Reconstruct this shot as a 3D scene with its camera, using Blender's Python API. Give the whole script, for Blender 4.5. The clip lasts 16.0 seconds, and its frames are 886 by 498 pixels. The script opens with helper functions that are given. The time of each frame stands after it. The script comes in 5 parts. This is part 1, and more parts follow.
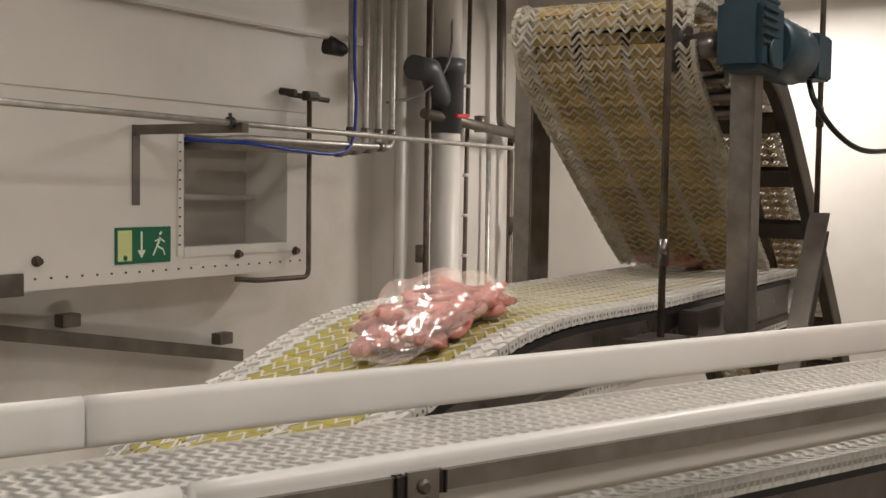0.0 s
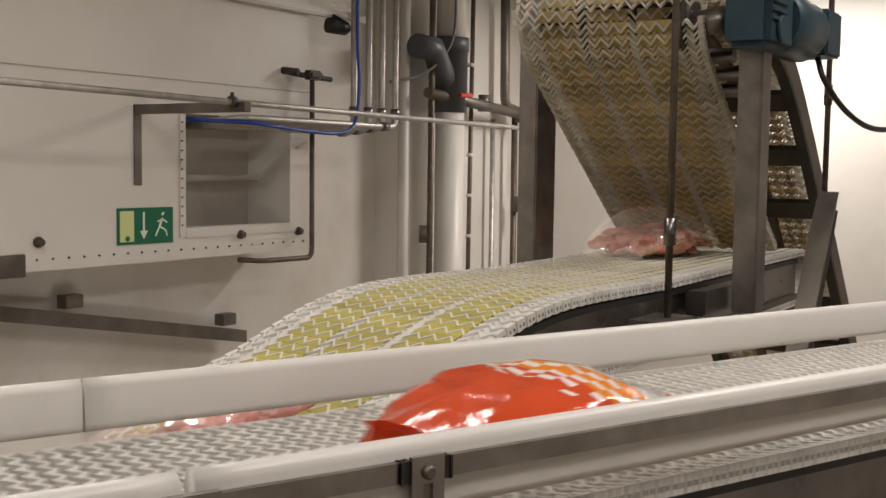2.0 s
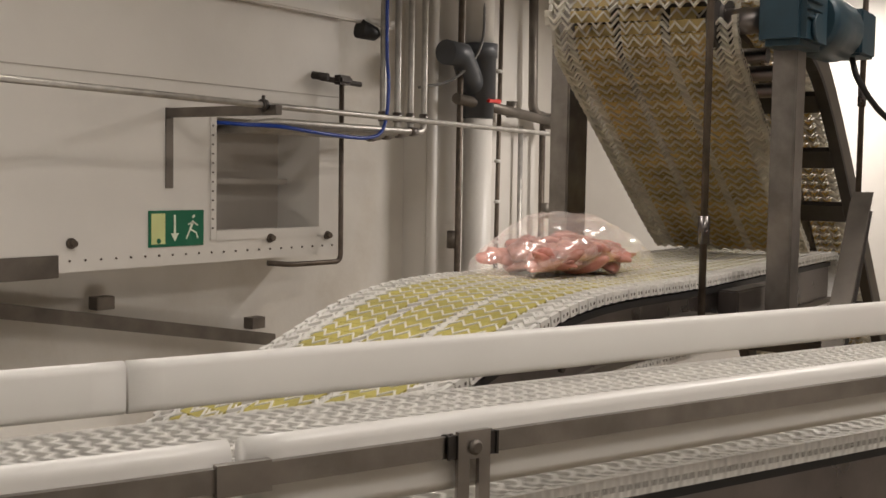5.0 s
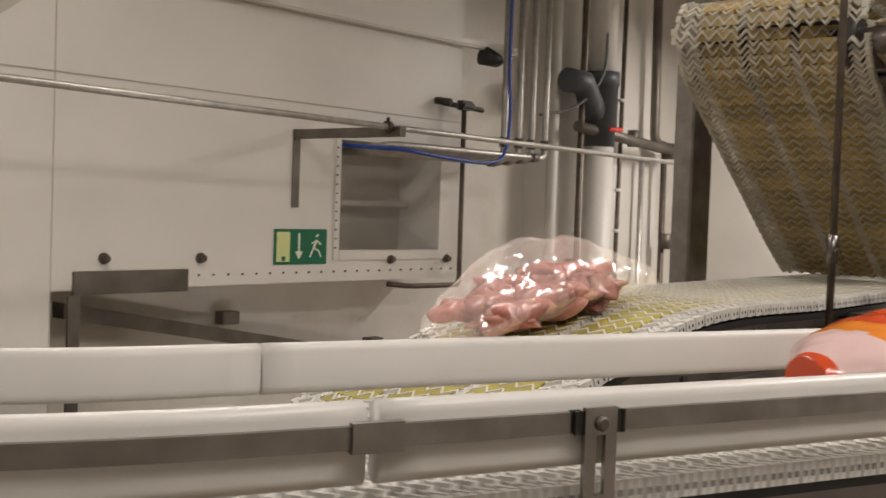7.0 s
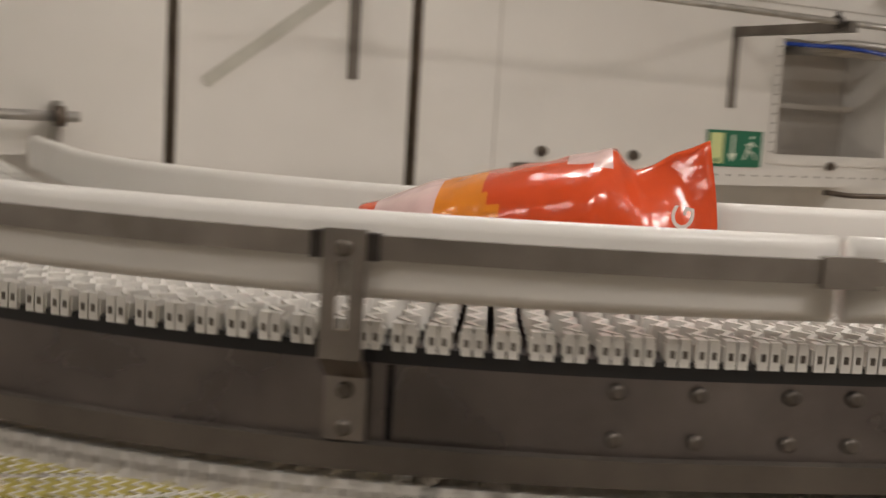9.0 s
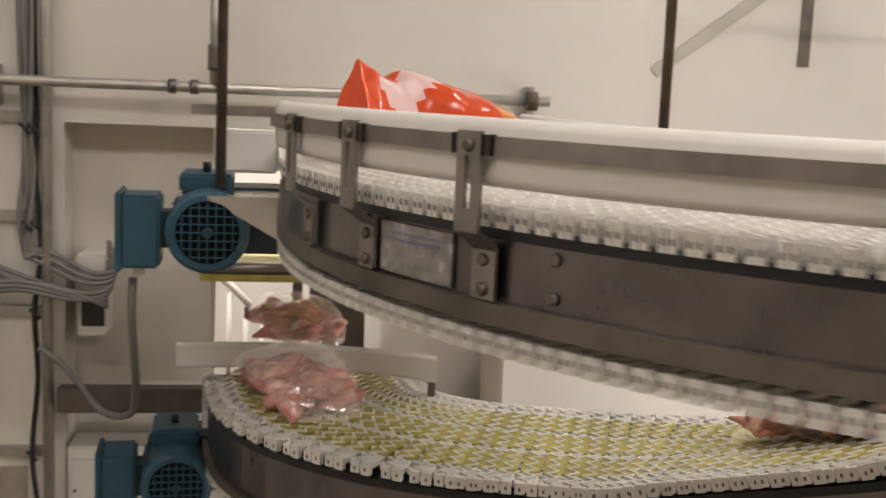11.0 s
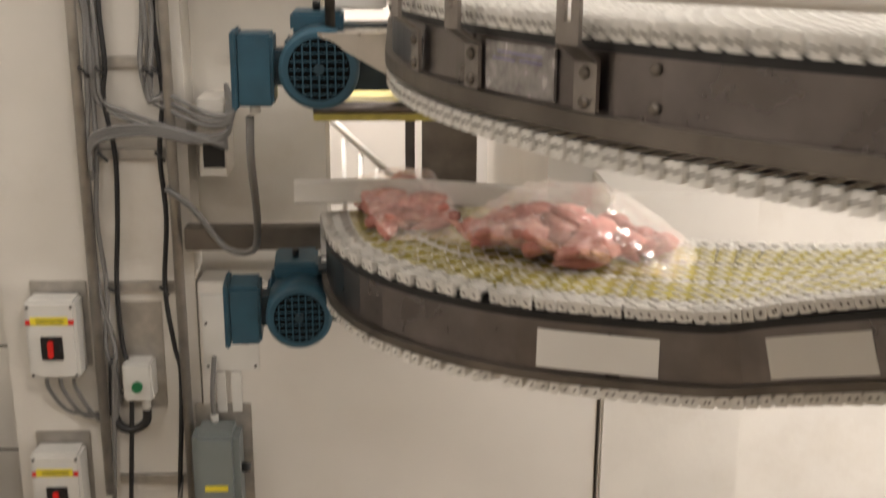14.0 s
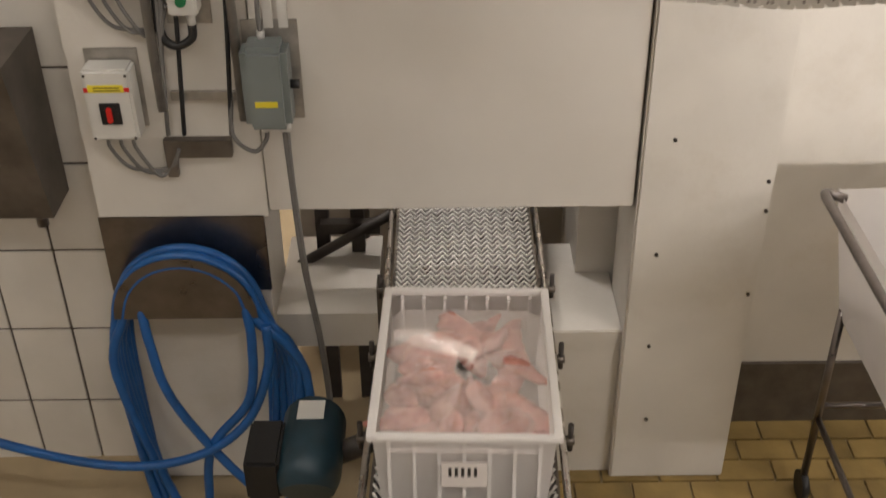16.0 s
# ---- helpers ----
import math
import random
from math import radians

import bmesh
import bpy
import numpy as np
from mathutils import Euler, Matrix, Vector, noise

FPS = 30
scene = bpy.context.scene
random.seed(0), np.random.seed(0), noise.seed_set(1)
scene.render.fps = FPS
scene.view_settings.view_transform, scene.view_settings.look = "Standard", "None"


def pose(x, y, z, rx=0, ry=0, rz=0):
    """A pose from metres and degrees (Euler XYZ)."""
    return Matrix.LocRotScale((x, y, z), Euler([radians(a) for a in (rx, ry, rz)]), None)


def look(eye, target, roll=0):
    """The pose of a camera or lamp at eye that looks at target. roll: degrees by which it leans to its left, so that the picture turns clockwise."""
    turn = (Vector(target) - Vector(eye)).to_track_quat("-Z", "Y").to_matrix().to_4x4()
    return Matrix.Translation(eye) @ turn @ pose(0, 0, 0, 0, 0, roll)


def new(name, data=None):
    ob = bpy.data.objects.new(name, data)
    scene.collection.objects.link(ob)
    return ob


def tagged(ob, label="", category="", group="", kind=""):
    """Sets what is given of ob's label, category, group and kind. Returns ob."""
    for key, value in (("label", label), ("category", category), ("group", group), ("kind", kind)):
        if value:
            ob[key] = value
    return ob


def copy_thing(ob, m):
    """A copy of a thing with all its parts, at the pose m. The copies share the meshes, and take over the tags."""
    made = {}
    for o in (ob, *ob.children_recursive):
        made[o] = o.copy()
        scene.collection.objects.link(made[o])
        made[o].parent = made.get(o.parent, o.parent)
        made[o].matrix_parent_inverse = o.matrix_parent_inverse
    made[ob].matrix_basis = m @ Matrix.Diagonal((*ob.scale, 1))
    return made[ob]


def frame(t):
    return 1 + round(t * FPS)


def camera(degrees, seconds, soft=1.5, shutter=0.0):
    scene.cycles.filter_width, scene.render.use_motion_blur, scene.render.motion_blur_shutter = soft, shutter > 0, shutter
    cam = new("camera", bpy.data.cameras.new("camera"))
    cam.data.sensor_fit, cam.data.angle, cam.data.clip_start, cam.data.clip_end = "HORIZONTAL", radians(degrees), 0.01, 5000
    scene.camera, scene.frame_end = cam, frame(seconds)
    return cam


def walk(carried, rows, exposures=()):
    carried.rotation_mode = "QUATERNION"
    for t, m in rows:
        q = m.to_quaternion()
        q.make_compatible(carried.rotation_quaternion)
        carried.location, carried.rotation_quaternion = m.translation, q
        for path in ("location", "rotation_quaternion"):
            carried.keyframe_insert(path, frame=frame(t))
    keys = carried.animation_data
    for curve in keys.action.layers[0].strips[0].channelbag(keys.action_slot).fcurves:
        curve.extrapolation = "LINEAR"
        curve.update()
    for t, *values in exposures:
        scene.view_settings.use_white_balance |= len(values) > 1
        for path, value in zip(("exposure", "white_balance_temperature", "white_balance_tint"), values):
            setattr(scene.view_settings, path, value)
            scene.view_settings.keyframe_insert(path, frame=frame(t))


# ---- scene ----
cam = camera(43.2, 16.0, shutter=0.5)
PATH = [
    (0, (-0.072, -0.281, 2.537), (1.603, 0.806, 2.426), 0.9),
    (0.5, (-0.057, -0.274, 2.539), (1.614, 0.82, 2.422), 0.8),
    (1, (-0.056, -0.271, 2.537), (1.613, 0.823, 2.412), 0.8),
    (1.5, (-0.054, -0.273, 2.536), (1.615, 0.82, 2.4), 0.7),
    (2, (-0.048, -0.264, 2.534), (1.622, 0.827, 2.388), 0.8),
    (2.5, (-0.046, -0.259, 2.528), (1.621, 0.835, 2.375), 0.9),
    (3, (-0.049, -0.259, 2.525), (1.612, 0.844, 2.365), 1.0),
    (3.2, (-0.054, -0.258, 2.525), (1.603, 0.85, 2.36), 0.9),
    (5.3, (-0.064, -0.252, 2.497), (1.575, 0.888, 2.386), 1.0),
    (5.5, (-0.065, -0.252, 2.492), (1.564, 0.905, 2.393), 0.8),
    (6, (-0.076, -0.254, 2.482), (1.53, 0.937, 2.45), 0.8),
    (6.5, (-0.087, -0.258, 2.467), (1.474, 0.992, 2.435), 1.2),
    (7, (-0.093, -0.258, 2.456), (1.43, 1.037, 2.385), 2.0),
    (7.5, (-0.105, -0.26, 2.449), (1.338, 1.123, 2.378), 2.4),
    (7.8, (-0.11, -0.264, 2.432), (1.277, 1.174, 2.353), 2.8),
    (8, (-0.11, -0.267, 2.422), (1.241, 1.204, 2.316), 2.6),
    (8.2, (-0.102, -0.258, 2.41), (1.215, 1.24, 2.27), 2.9),
    (8.5, (-0.095, -0.248, 2.397), (1.137, 1.314, 2.191), 3.3),
    (9, (-0.132, -0.25, 2.386), (0.816, 1.492, 2.131), 3.3),
    (9.5, (-0.181, -0.258, 2.372), (0.545, 1.582, 2.083), 3.4),
    (10, (-0.22, -0.25, 2.347), (0.361, 1.644, 2.073), 2.4),
    (10.2, (-0.235, -0.25, 2.338), (0.278, 1.668, 2.093), 2.4),
    (12.3, (-0.29, -0.294, 2.326), (-0.173, 1.67, 1.966), 1.6),
    (12.5, (-0.291, -0.294, 2.325), (-0.166, 1.669, 1.963), 1.5),
    (13, (-0.277, -0.292, 2.321), (-0.174, 1.67, 1.944), 1.0),
    (13.5, (-0.269, -0.301, 2.32), (-0.168, 1.654, 1.91), 0.5),
    (14, (-0.267, -0.31, 2.299), (-0.189, 1.613, 1.755), 0.3),
    (14.5, (-0.269, -0.313, 2.27), (-0.225, 1.548, 1.54), 0.1),
    (15, (-0.267, -0.305, 2.246), (-0.263, 1.479, 1.343), 0.2),
    (15.5, (-0.295, -0.294, 2.231), (-0.279, 1.416, 1.195), -0.1),
    (16, (-0.29, -0.298, 2.216), (-0.289, 1.363, 1.101), -0.6),
]
EXPOSURES = [(0, -0.12), (6, -0.05), (8, 0.05), (10, 0.2), (12.3, 0.95), (14.5, 0.88), (15.5, 0.76), (16, 0.78)]
walk(cam, [(t, look(eye, target, roll)) for t, eye, target, roll in PATH], EXPOSURES)

# ---- world and light ----
world = bpy.data.worlds.new("world")
scene.world = world
world.use_nodes = True
world.node_tree.nodes["Background"].inputs[0].default_value = (0.9, 0.95, 1.0, 1)
world.node_tree.nodes["Background"].inputs[1].default_value = 0.05

FLOOR, CEIL = -0.6, 4.2
LAMPS = [(-1.2, -0.4, 7, 0, 0), (0.9, -0.8, 24, 0, 0), (2.95, -0.5, 26, 0, 0), (6.2, 1.65, 58, 90, 0.44), (-1.3, 1.3, 1.5, 0, 0), (1.4, 1.65, 17, 0, 0), (-2.6, 0.3, 7, 90, 0), (-0.55, 3.8, 85, 0, 0)]


# ---- materials ----
def mat(name, color, rough=0.5, metal=0.0, vary=0.08, scale=8.0, bump=0.0, bump_scale=60.0, stain=None, stain_amount=0.0, island=0.0, spec=0.5, through_light=0.0):
    m = bpy.data.materials.new(name)
    m.use_nodes = True
    nt = m.node_tree
    b = nt.nodes["Principled BSDF"]
    b.inputs["Roughness"].default_value = rough
    b.inputs["Metallic"].default_value = metal
    b.inputs["Specular IOR Level"].default_value = spec
    geo = nt.nodes.new("ShaderNodeNewGeometry")
    n1 = nt.nodes.new("ShaderNodeTexNoise")
    n1.inputs["Scale"].default_value = scale
    n1.inputs["Detail"].default_value = 6
    nt.links.new(geo.outputs["Position"], n1.inputs["Vector"])
    ramp = nt.nodes.new("ShaderNodeMapRange")
    ramp.inputs[1].default_value, ramp.inputs[2].default_value = 0.3, 0.7
    ramp.inputs[3].default_value, ramp.inputs[4].default_value = 1 - vary, 1 + vary
    nt.links.new(n1.outputs["Fac"], ramp.inputs[0])
    hsv = nt.nodes.new("ShaderNodeHueSaturation")
    hsv.inputs["Color"].default_value = (*color, 1)
    nt.links.new(ramp.outputs[0], hsv.inputs["Value"])
    out = hsv.outputs[0]
    if stain:
        n2 = nt.nodes.new("ShaderNodeTexNoise")
        n2.inputs["Scale"].default_value = scale * 0.35
        n2.inputs["Detail"].default_value = 9
        n2.inputs["Roughness"].default_value = 0.7
        nt.links.new(geo.outputs["Position"], n2.inputs["Vector"])
        r2 = nt.nodes.new("ShaderNodeMapRange")
        r2.inputs[1].default_value, r2.inputs[2].default_value = 0.52, 0.78
        r2.inputs[3].default_value, r2.inputs[4].default_value = 0, stain_amount
        nt.links.new(n2.outputs["Fac"], r2.inputs[0])
        mix = nt.nodes.new("ShaderNodeMixRGB")
        mix.inputs[2].default_value = (*stain, 1)
        nt.links.new(r2.outputs[0], mix.inputs[0])
        nt.links.new(out, mix.inputs[1])
        out = mix.outputs[0]
    if island:
        r3 = nt.nodes.new("ShaderNodeMapRange")
        r3.inputs[3].default_value, r3.inputs[4].default_value = 1 - island, 1 + island
        info = nt.nodes.new("ShaderNodeObjectInfo")
        nt.links.new(info.outputs["Random"], r3.inputs[0])
        h2 = nt.nodes.new("ShaderNodeHueSaturation")
        nt.links.new(out, h2.inputs["Color"])
        nt.links.new(r3.outputs[0], h2.inputs["Value"])
        out = h2.outputs[0]
    nt.links.new(out, b.inputs["Base Color"])
    rr = nt.nodes.new("ShaderNodeMapRange")
    rr.inputs[3].default_value, rr.inputs[4].default_value = max(0.02, rough - 0.1), min(1, rough + 0.1)
    nt.links.new(n1.outputs["Fac"], rr.inputs[0])
    nt.links.new(rr.outputs[0], b.inputs["Roughness"])
    if bump:
        n3 = nt.nodes.new("ShaderNodeTexNoise")
        n3.inputs["Scale"].default_value = bump_scale
        n3.inputs["Detail"].default_value = 4
        nt.links.new(geo.outputs["Position"], n3.inputs["Vector"])
        bp = nt.nodes.new("ShaderNodeBump")
        bp.inputs["Strength"].default_value = bump
        bp.inputs["Distance"].default_value = 0.01
        nt.links.new(n3.outputs["Fac"], bp.inputs["Height"])
        nt.links.new(bp.outputs[0], b.inputs["Normal"])
    if through_light:
        glow, blend = nt.nodes.new("ShaderNodeBsdfTranslucent"), nt.nodes.new("ShaderNodeMixShader")
        nt.links.new(out, glow.inputs["Color"])
        blend.inputs[0].default_value = through_light
        nt.links.new(b.outputs[0], blend.inputs[1])
        nt.links.new(glow.outputs[0], blend.inputs[2])
        nt.links.new(blend.outputs[0], nt.nodes["Material Output"].inputs["Surface"])
    return m


def film_mat(name, tint, alpha, rough=0.12):
    """Clear plastic film: mostly see-through, slightly milky, with a crinkled gloss."""
    m = bpy.data.materials.new(name)
    m.use_nodes = True
    nt = m.node_tree
    nt.nodes.remove(nt.nodes["Principled BSDF"])
    out = nt.nodes["Material Output"]
    tc = nt.nodes.new("ShaderNodeTexCoord")
    n = nt.nodes.new("ShaderNodeTexNoise")
    n.inputs["Scale"].default_value = 20
    n.inputs["Detail"].default_value = 3
    nt.links.new(tc.outputs["Object"], n.inputs["Vector"])
    bp = nt.nodes.new("ShaderNodeBump")
    bp.inputs["Strength"].default_value = 0.8
    bp.inputs["Distance"].default_value = 0.014
    nt.links.new(n.outputs["Fac"], bp.inputs["Height"])
    clear, milk, gloss = (nt.nodes.new(k) for k in ("ShaderNodeBsdfTransparent", "ShaderNodeBsdfDiffuse", "ShaderNodeBsdfGlossy"))
    gloss.inputs["Color"].default_value = (0.2, 0.2, 0.2, 1)
    milk.inputs["Color"].default_value = (*tint, 1)
    gloss.inputs["Roughness"].default_value = rough
    body, top = nt.nodes.new("ShaderNodeMixShader"), nt.nodes.new("ShaderNodeAddShader")
    body.inputs[0].default_value = alpha
    nt.links.new(clear.outputs[0], body.inputs[1])
    nt.links.new(milk.outputs[0], body.inputs[2])
    for k in (milk, gloss):
        nt.links.new(bp.outputs[0], k.inputs["Normal"])
    nt.links.new(body.outputs[0], top.inputs[0])
    nt.links.new(gloss.outputs[0], top.inputs[1])
    nt.links.new(top.outputs[0], out.inputs["Surface"])
    return m


M_WALL = mat("white_wall_panel", (0.66, 0.63, 0.585), 0.45, vary=0.04, scale=2.5, stain=(0.42, 0.37, 0.3), stain_amount=0.22, bump=0.04, bump_scale=25)
M_WALL_OLD = mat("worn_white_paint", (0.66, 0.63, 0.58), 0.55, vary=0.05, scale=4, stain=(0.38, 0.3, 0.19), stain_amount=0.35, bump=0.1, bump_scale=30)
M_CEIL = mat("white_ceiling", (0.75, 0.75, 0.73), 0.7)
M_STEEL = mat("brushed_stainless_steel", (0.215, 0.195, 0.19), 0.3, 1.0, vary=0.2, scale=11, stain=(0.09, 0.075, 0.07), stain_amount=0.45, bump=0.03, bump_scale=200)
M_STRAP = mat("brushed_strap_steel", (0.34, 0.315, 0.295), 0.34, 1.0, vary=0.2, scale=20, stain=(0.16, 0.14, 0.12), stain_amount=0.4, bump=0.03, bump_scale=200)
M_STEEL_DULL = mat("dull_stained_steel", (0.17, 0.15, 0.13), 0.5, 0.75, vary=0.25, scale=9, stain=(0.06, 0.05, 0.045), stain_amount=0.5)
M_DARK = mat("dark_grimy_steel", (0.055, 0.047, 0.042), 0.55, 0.4, vary=0.3, scale=10)
M_BRIGHT = mat("bright_stainless_plate", (0.55, 0.52, 0.48), 0.28, 1.0, vary=0.12, scale=14, bump=0.03, bump_scale=150)
M_TAN = mat("ochre_belt_underside", (0.68, 0.54, 0.26), 0.5, vary=0.25, scale=14, island=0.1, through_light=0.65)
M_RUST = mat("tarnished_steel_rod", (0.12, 0.095, 0.075), 0.5, 0.6, vary=0.3, scale=30)
M_BELT = mat("white_belt_plastic", (0.72, 0.70, 0.66), 0.4, vary=0.06, scale=30, island=0.05)
M_BELT2 = mat("cream_belt_plastic", (0.78, 0.75, 0.68), 0.42, vary=0.08, scale=30, island=0.06, through_light=0.65)
M_YELLOW = mat("yellow_belt_insert", (0.42, 0.36, 0.085), 0.5, vary=0.15, scale=30, island=0.12)
M_RAIL = mat("white_guard_plastic", (0.74, 0.72, 0.685), 0.35, vary=0.03, scale=5, stain=(0.5, 0.46, 0.4), stain_amount=0.2)
M_BLACK = mat("black_plastic", (0.012, 0.012, 0.013), 0.45)
M_VOID = mat("matt_black_inside", (0.006, 0.006, 0.007), 0.8, spec=0.05)
M_MOTOR = mat("petrol_blue_paint", (0.02, 0.075, 0.115), 0.4, vary=0.15, scale=18, stain=(0.02, 0.03, 0.04), stain_amount=0.4)
M_GEAR = mat("dark_blue_gear_paint", (0.014, 0.04, 0.058), 0.42, vary=0.2, scale=18)
M_GREYBOX = mat("grey_enclosure", (0.19, 0.215, 0.215), 0.4, vary=0.06)
M_LGREY = mat("light_grey_plastic", (0.62, 0.61, 0.58), 0.4, vary=0.04)
M_CABLE = mat("grey_cable", (0.17, 0.165, 0.16), 0.5, vary=0.1)
M_GALV = mat("galvanised_steel", (0.42, 0.40, 0.37), 0.42, 0.7, vary=0.18, scale=25)
M_BLUE = mat("blue_hose_rubber", (0.012, 0.10, 0.33), 0.38, vary=0.15, scale=20)
M_BLUETUBE = mat("blue_air_tube", (0.01, 0.05, 0.32), 0.35)
M_GREEN = mat("sign_green", (0.005, 0.13, 0.065), 0.35, vary=0.03)
M_SIGNW = mat("sign_pale", (0.78, 0.82, 0.68), 0.35, vary=0.02)
M_SIGNY = mat("sign_yellow_green", (0.62, 0.66, 0.30), 0.35, vary=0.02)
M_RED = mat("red_plastic", (0.62, 0.02, 0.015), 0.4)
M_YLABEL = mat("yellow_label", (0.75, 0.62, 0.04), 0.4)
M_BAGRED = mat("glossy_red_film", (0.66, 0.075, 0.018), 0.16, vary=0.08, scale=12, bump=0.5, bump_scale=16, spec=0.7)
M_BAGORANGE = mat("glossy_orange_film", (0.78, 0.24, 0.02), 0.16, vary=0.08, scale=12, bump=0.5, bump_scale=16, spec=0.7)
M_BAGPINK = mat("pale_pink_film", (0.74, 0.52, 0.50), 0.2, vary=0.06, scale=14, bump=0.5, bump_scale=16)
M_BAGWHITE = mat("white_print", (0.8, 0.74, 0.70), 0.2)
M_MEAT = mat("raw_chicken_meat", (0.50, 0.205, 0.17), 0.28, vary=0.3, scale=16, stain=(0.68, 0.46, 0.35), stain_amount=0.75, island=0.24, bump=0.06, bump_scale=40)
M_FILM = film_mat("clear_bag_film", (0.92, 0.88, 0.87), 0.13, 0.09)
M_CRATE = mat("white_crate_plastic", (0.78, 0.75, 0.73), 0.35, vary=0.03)
M_TILE = mat("white_glazed_tile", (0.68, 0.65, 0.60), 0.22, vary=0.05, scale=6, island=0.05)
M_GROUT = mat("dark_grout", (0.10, 0.085, 0.07), 0.8)
M_FTILE = mat("ochre_floor_tile", (0.27, 0.185, 0.065), 0.4, vary=0.2, scale=9, island=0.15, bump=0.1)
M_FGROUT = mat("pale_floor_grout", (0.36, 0.28, 0.17), 0.8)
M_GLOW = bpy.data.materials.new("lamp_diffuser")
M_GLOW.use_nodes = True
M_GLOW.node_tree.nodes["Principled BSDF"].inputs["Emission Color"].default_value = (1, 0.94, 0.85, 1)
M_GLOW.node_tree.nodes["Principled BSDF"].inputs["Emission Strength"].default_value = 6
M_COVER = mat("scuffed_clear_plastic", (0.30, 0.28, 0.27), 0.25, 0.3, vary=0.5, scale=45, stain=(0.62, 0.6, 0.58), stain_amount=0.7)
M_FADED = mat("faded_violet_print", (0.16, 0.14, 0.30), 0.5)
M_SILVER = mat("silver_white_film", (0.72, 0.68, 0.65), 0.14, 0.25, vary=0.15, scale=30, bump=0.4, bump_scale=30)
# wall colour darkened for the shade in the openings; the seams use it too
M_SHADE = mat("shaded_wall_and_seam_grey", (0.42, 0.385, 0.34), 0.6, vary=0.08, scale=3)


# ---- mesh helpers ----
def part(name, bm, material, parent=None, label="", smooth=False):
    me = bpy.data.meshes.new(name)
    bmesh.ops.recalc_face_normals(bm, faces=bm.faces)
    bm.to_mesh(me)
    bm.free()
    for m in (material if isinstance(material, (list, tuple)) else (material,)):
        me.materials.append(m)
    if smooth:
        for p in me.polygons:
            p.use_smooth = True
    ob = new(name, me)
    if parent:
        ob.parent = parent
    if label:
        tagged(ob, label)
    return ob


def thing(name, place, label, category, group="", kind="", rz=0):
    ob = new(name)
    ob.empty_display_size = 0.05
    ob.matrix_basis = pose(*place, 0, 0, rz)
    return tagged(ob, label, category, group, kind)


def box(bm, x0, x1, y0, y1, z0, z1, bevel=0.0, m=None, mi=0):
    r = bmesh.ops.create_cube(bm, size=1)
    vs = r["verts"]
    for v in vs:
        v.co = Vector(((x0 + x1) / 2 + v.co.x * (x1 - x0), (y0 + y1) / 2 + v.co.y * (y1 - y0), (z0 + z1) / 2 + v.co.z * (z1 - z0)))
        if m:
            v.co = m @ v.co
    fs = {f for v in vs for f in v.link_faces}
    for f in fs:
        f.material_index = mi
    if bevel:
        es = list({e for v in vs for e in v.link_edges})
        bmesh.ops.bevel(bm, geom=es, offset=bevel, segments=2, affect="EDGES", clamp_overlap=True)
    return bm


def new_box(*a, **k):
    return box(bmesh.new(), *a, **k)


def ring(c, t, r, seg, up=None):
    t = Vector(t).normalized()
    a = t.orthogonal().normalized() if up is None else (Vector(up) - t * t.dot(Vector(up))).normalized()
    b = t.cross(a)
    return [Vector(c) + r * (math.cos(2 * math.pi * k / seg) * a + math.sin(2 * math.pi * k / seg) * b) for k in range(seg)]


def tube(bm, pts, r, seg=10, cap=True, mi=0, radii=None):
    """A round bar or pipe along the points."""
    pts = [Vector(p) for p in pts]
    rows, a = [], None
    for i, p in enumerate(pts):
        t = (pts[min(i + 1, len(pts) - 1)] - pts[max(i - 1, 0)]).normalized()
        a = t.orthogonal().normalized() if a is None else (a - t * t.dot(a)).normalized()
        rr = radii[i] if radii else r
        b = t.cross(a)
        rows.append([bm.verts.new(p + rr * (math.cos(2 * math.pi * k / seg) * a + math.sin(2 * math.pi * k / seg) * b)) for k in range(seg)])
    for u, w in zip(rows, rows[1:]):
        for k in range(seg):
            f = bm.faces.new((u[k], u[(k + 1) % seg], w[(k + 1) % seg], w[k]))
            f.smooth, f.material_index = True, mi
    if cap:
        bm.faces.new(rows[0][::-1]).material_index = mi
        bm.faces.new(rows[-1]).material_index = mi
    return bm


def new_tube(*a, **k):
    return tube(bmesh.new(), *a, **k)


def bent(pts, r=0.04, n=5):
    """The points with the corners rounded."""
    pts = [Vector(p) for p in pts]
    out = [pts[0]]
    for a, b, c in zip(pts, pts[1:], pts[2:]):
        d0, d1 = (a - b), (c - b)
        k = min(r, d0.length / 2, d1.length / 2)
        p0, p1 = b + d0.normalized() * k, b + d1.normalized() * k
        for i in range(n + 1):
            u = i / n
            out.append(p0 * (1 - u) ** 2 + b * 2 * u * (1 - u) + p1 * u * u)
    out.append(pts[-1])
    return out


def smooth_curve(pts, n=8):
    """A smooth line through the points."""
    P = [Vector(p) for p in pts]
    P = [2 * P[0] - P[1]] + P + [2 * P[-1] - P[-2]]
    out = []
    for i in range(1, len(P) - 2):
        for k in range(n):
            u = k / n
            a, b, c, d = P[i - 1], P[i], P[i + 1], P[i + 2]
            out.append(0.5 * (2 * b + (c - a) * u + (2 * a - 5 * b + 4 * c - d) * u * u + (3 * b - a - 3 * c + d) * u ** 3))
    return out + [P[-2]]


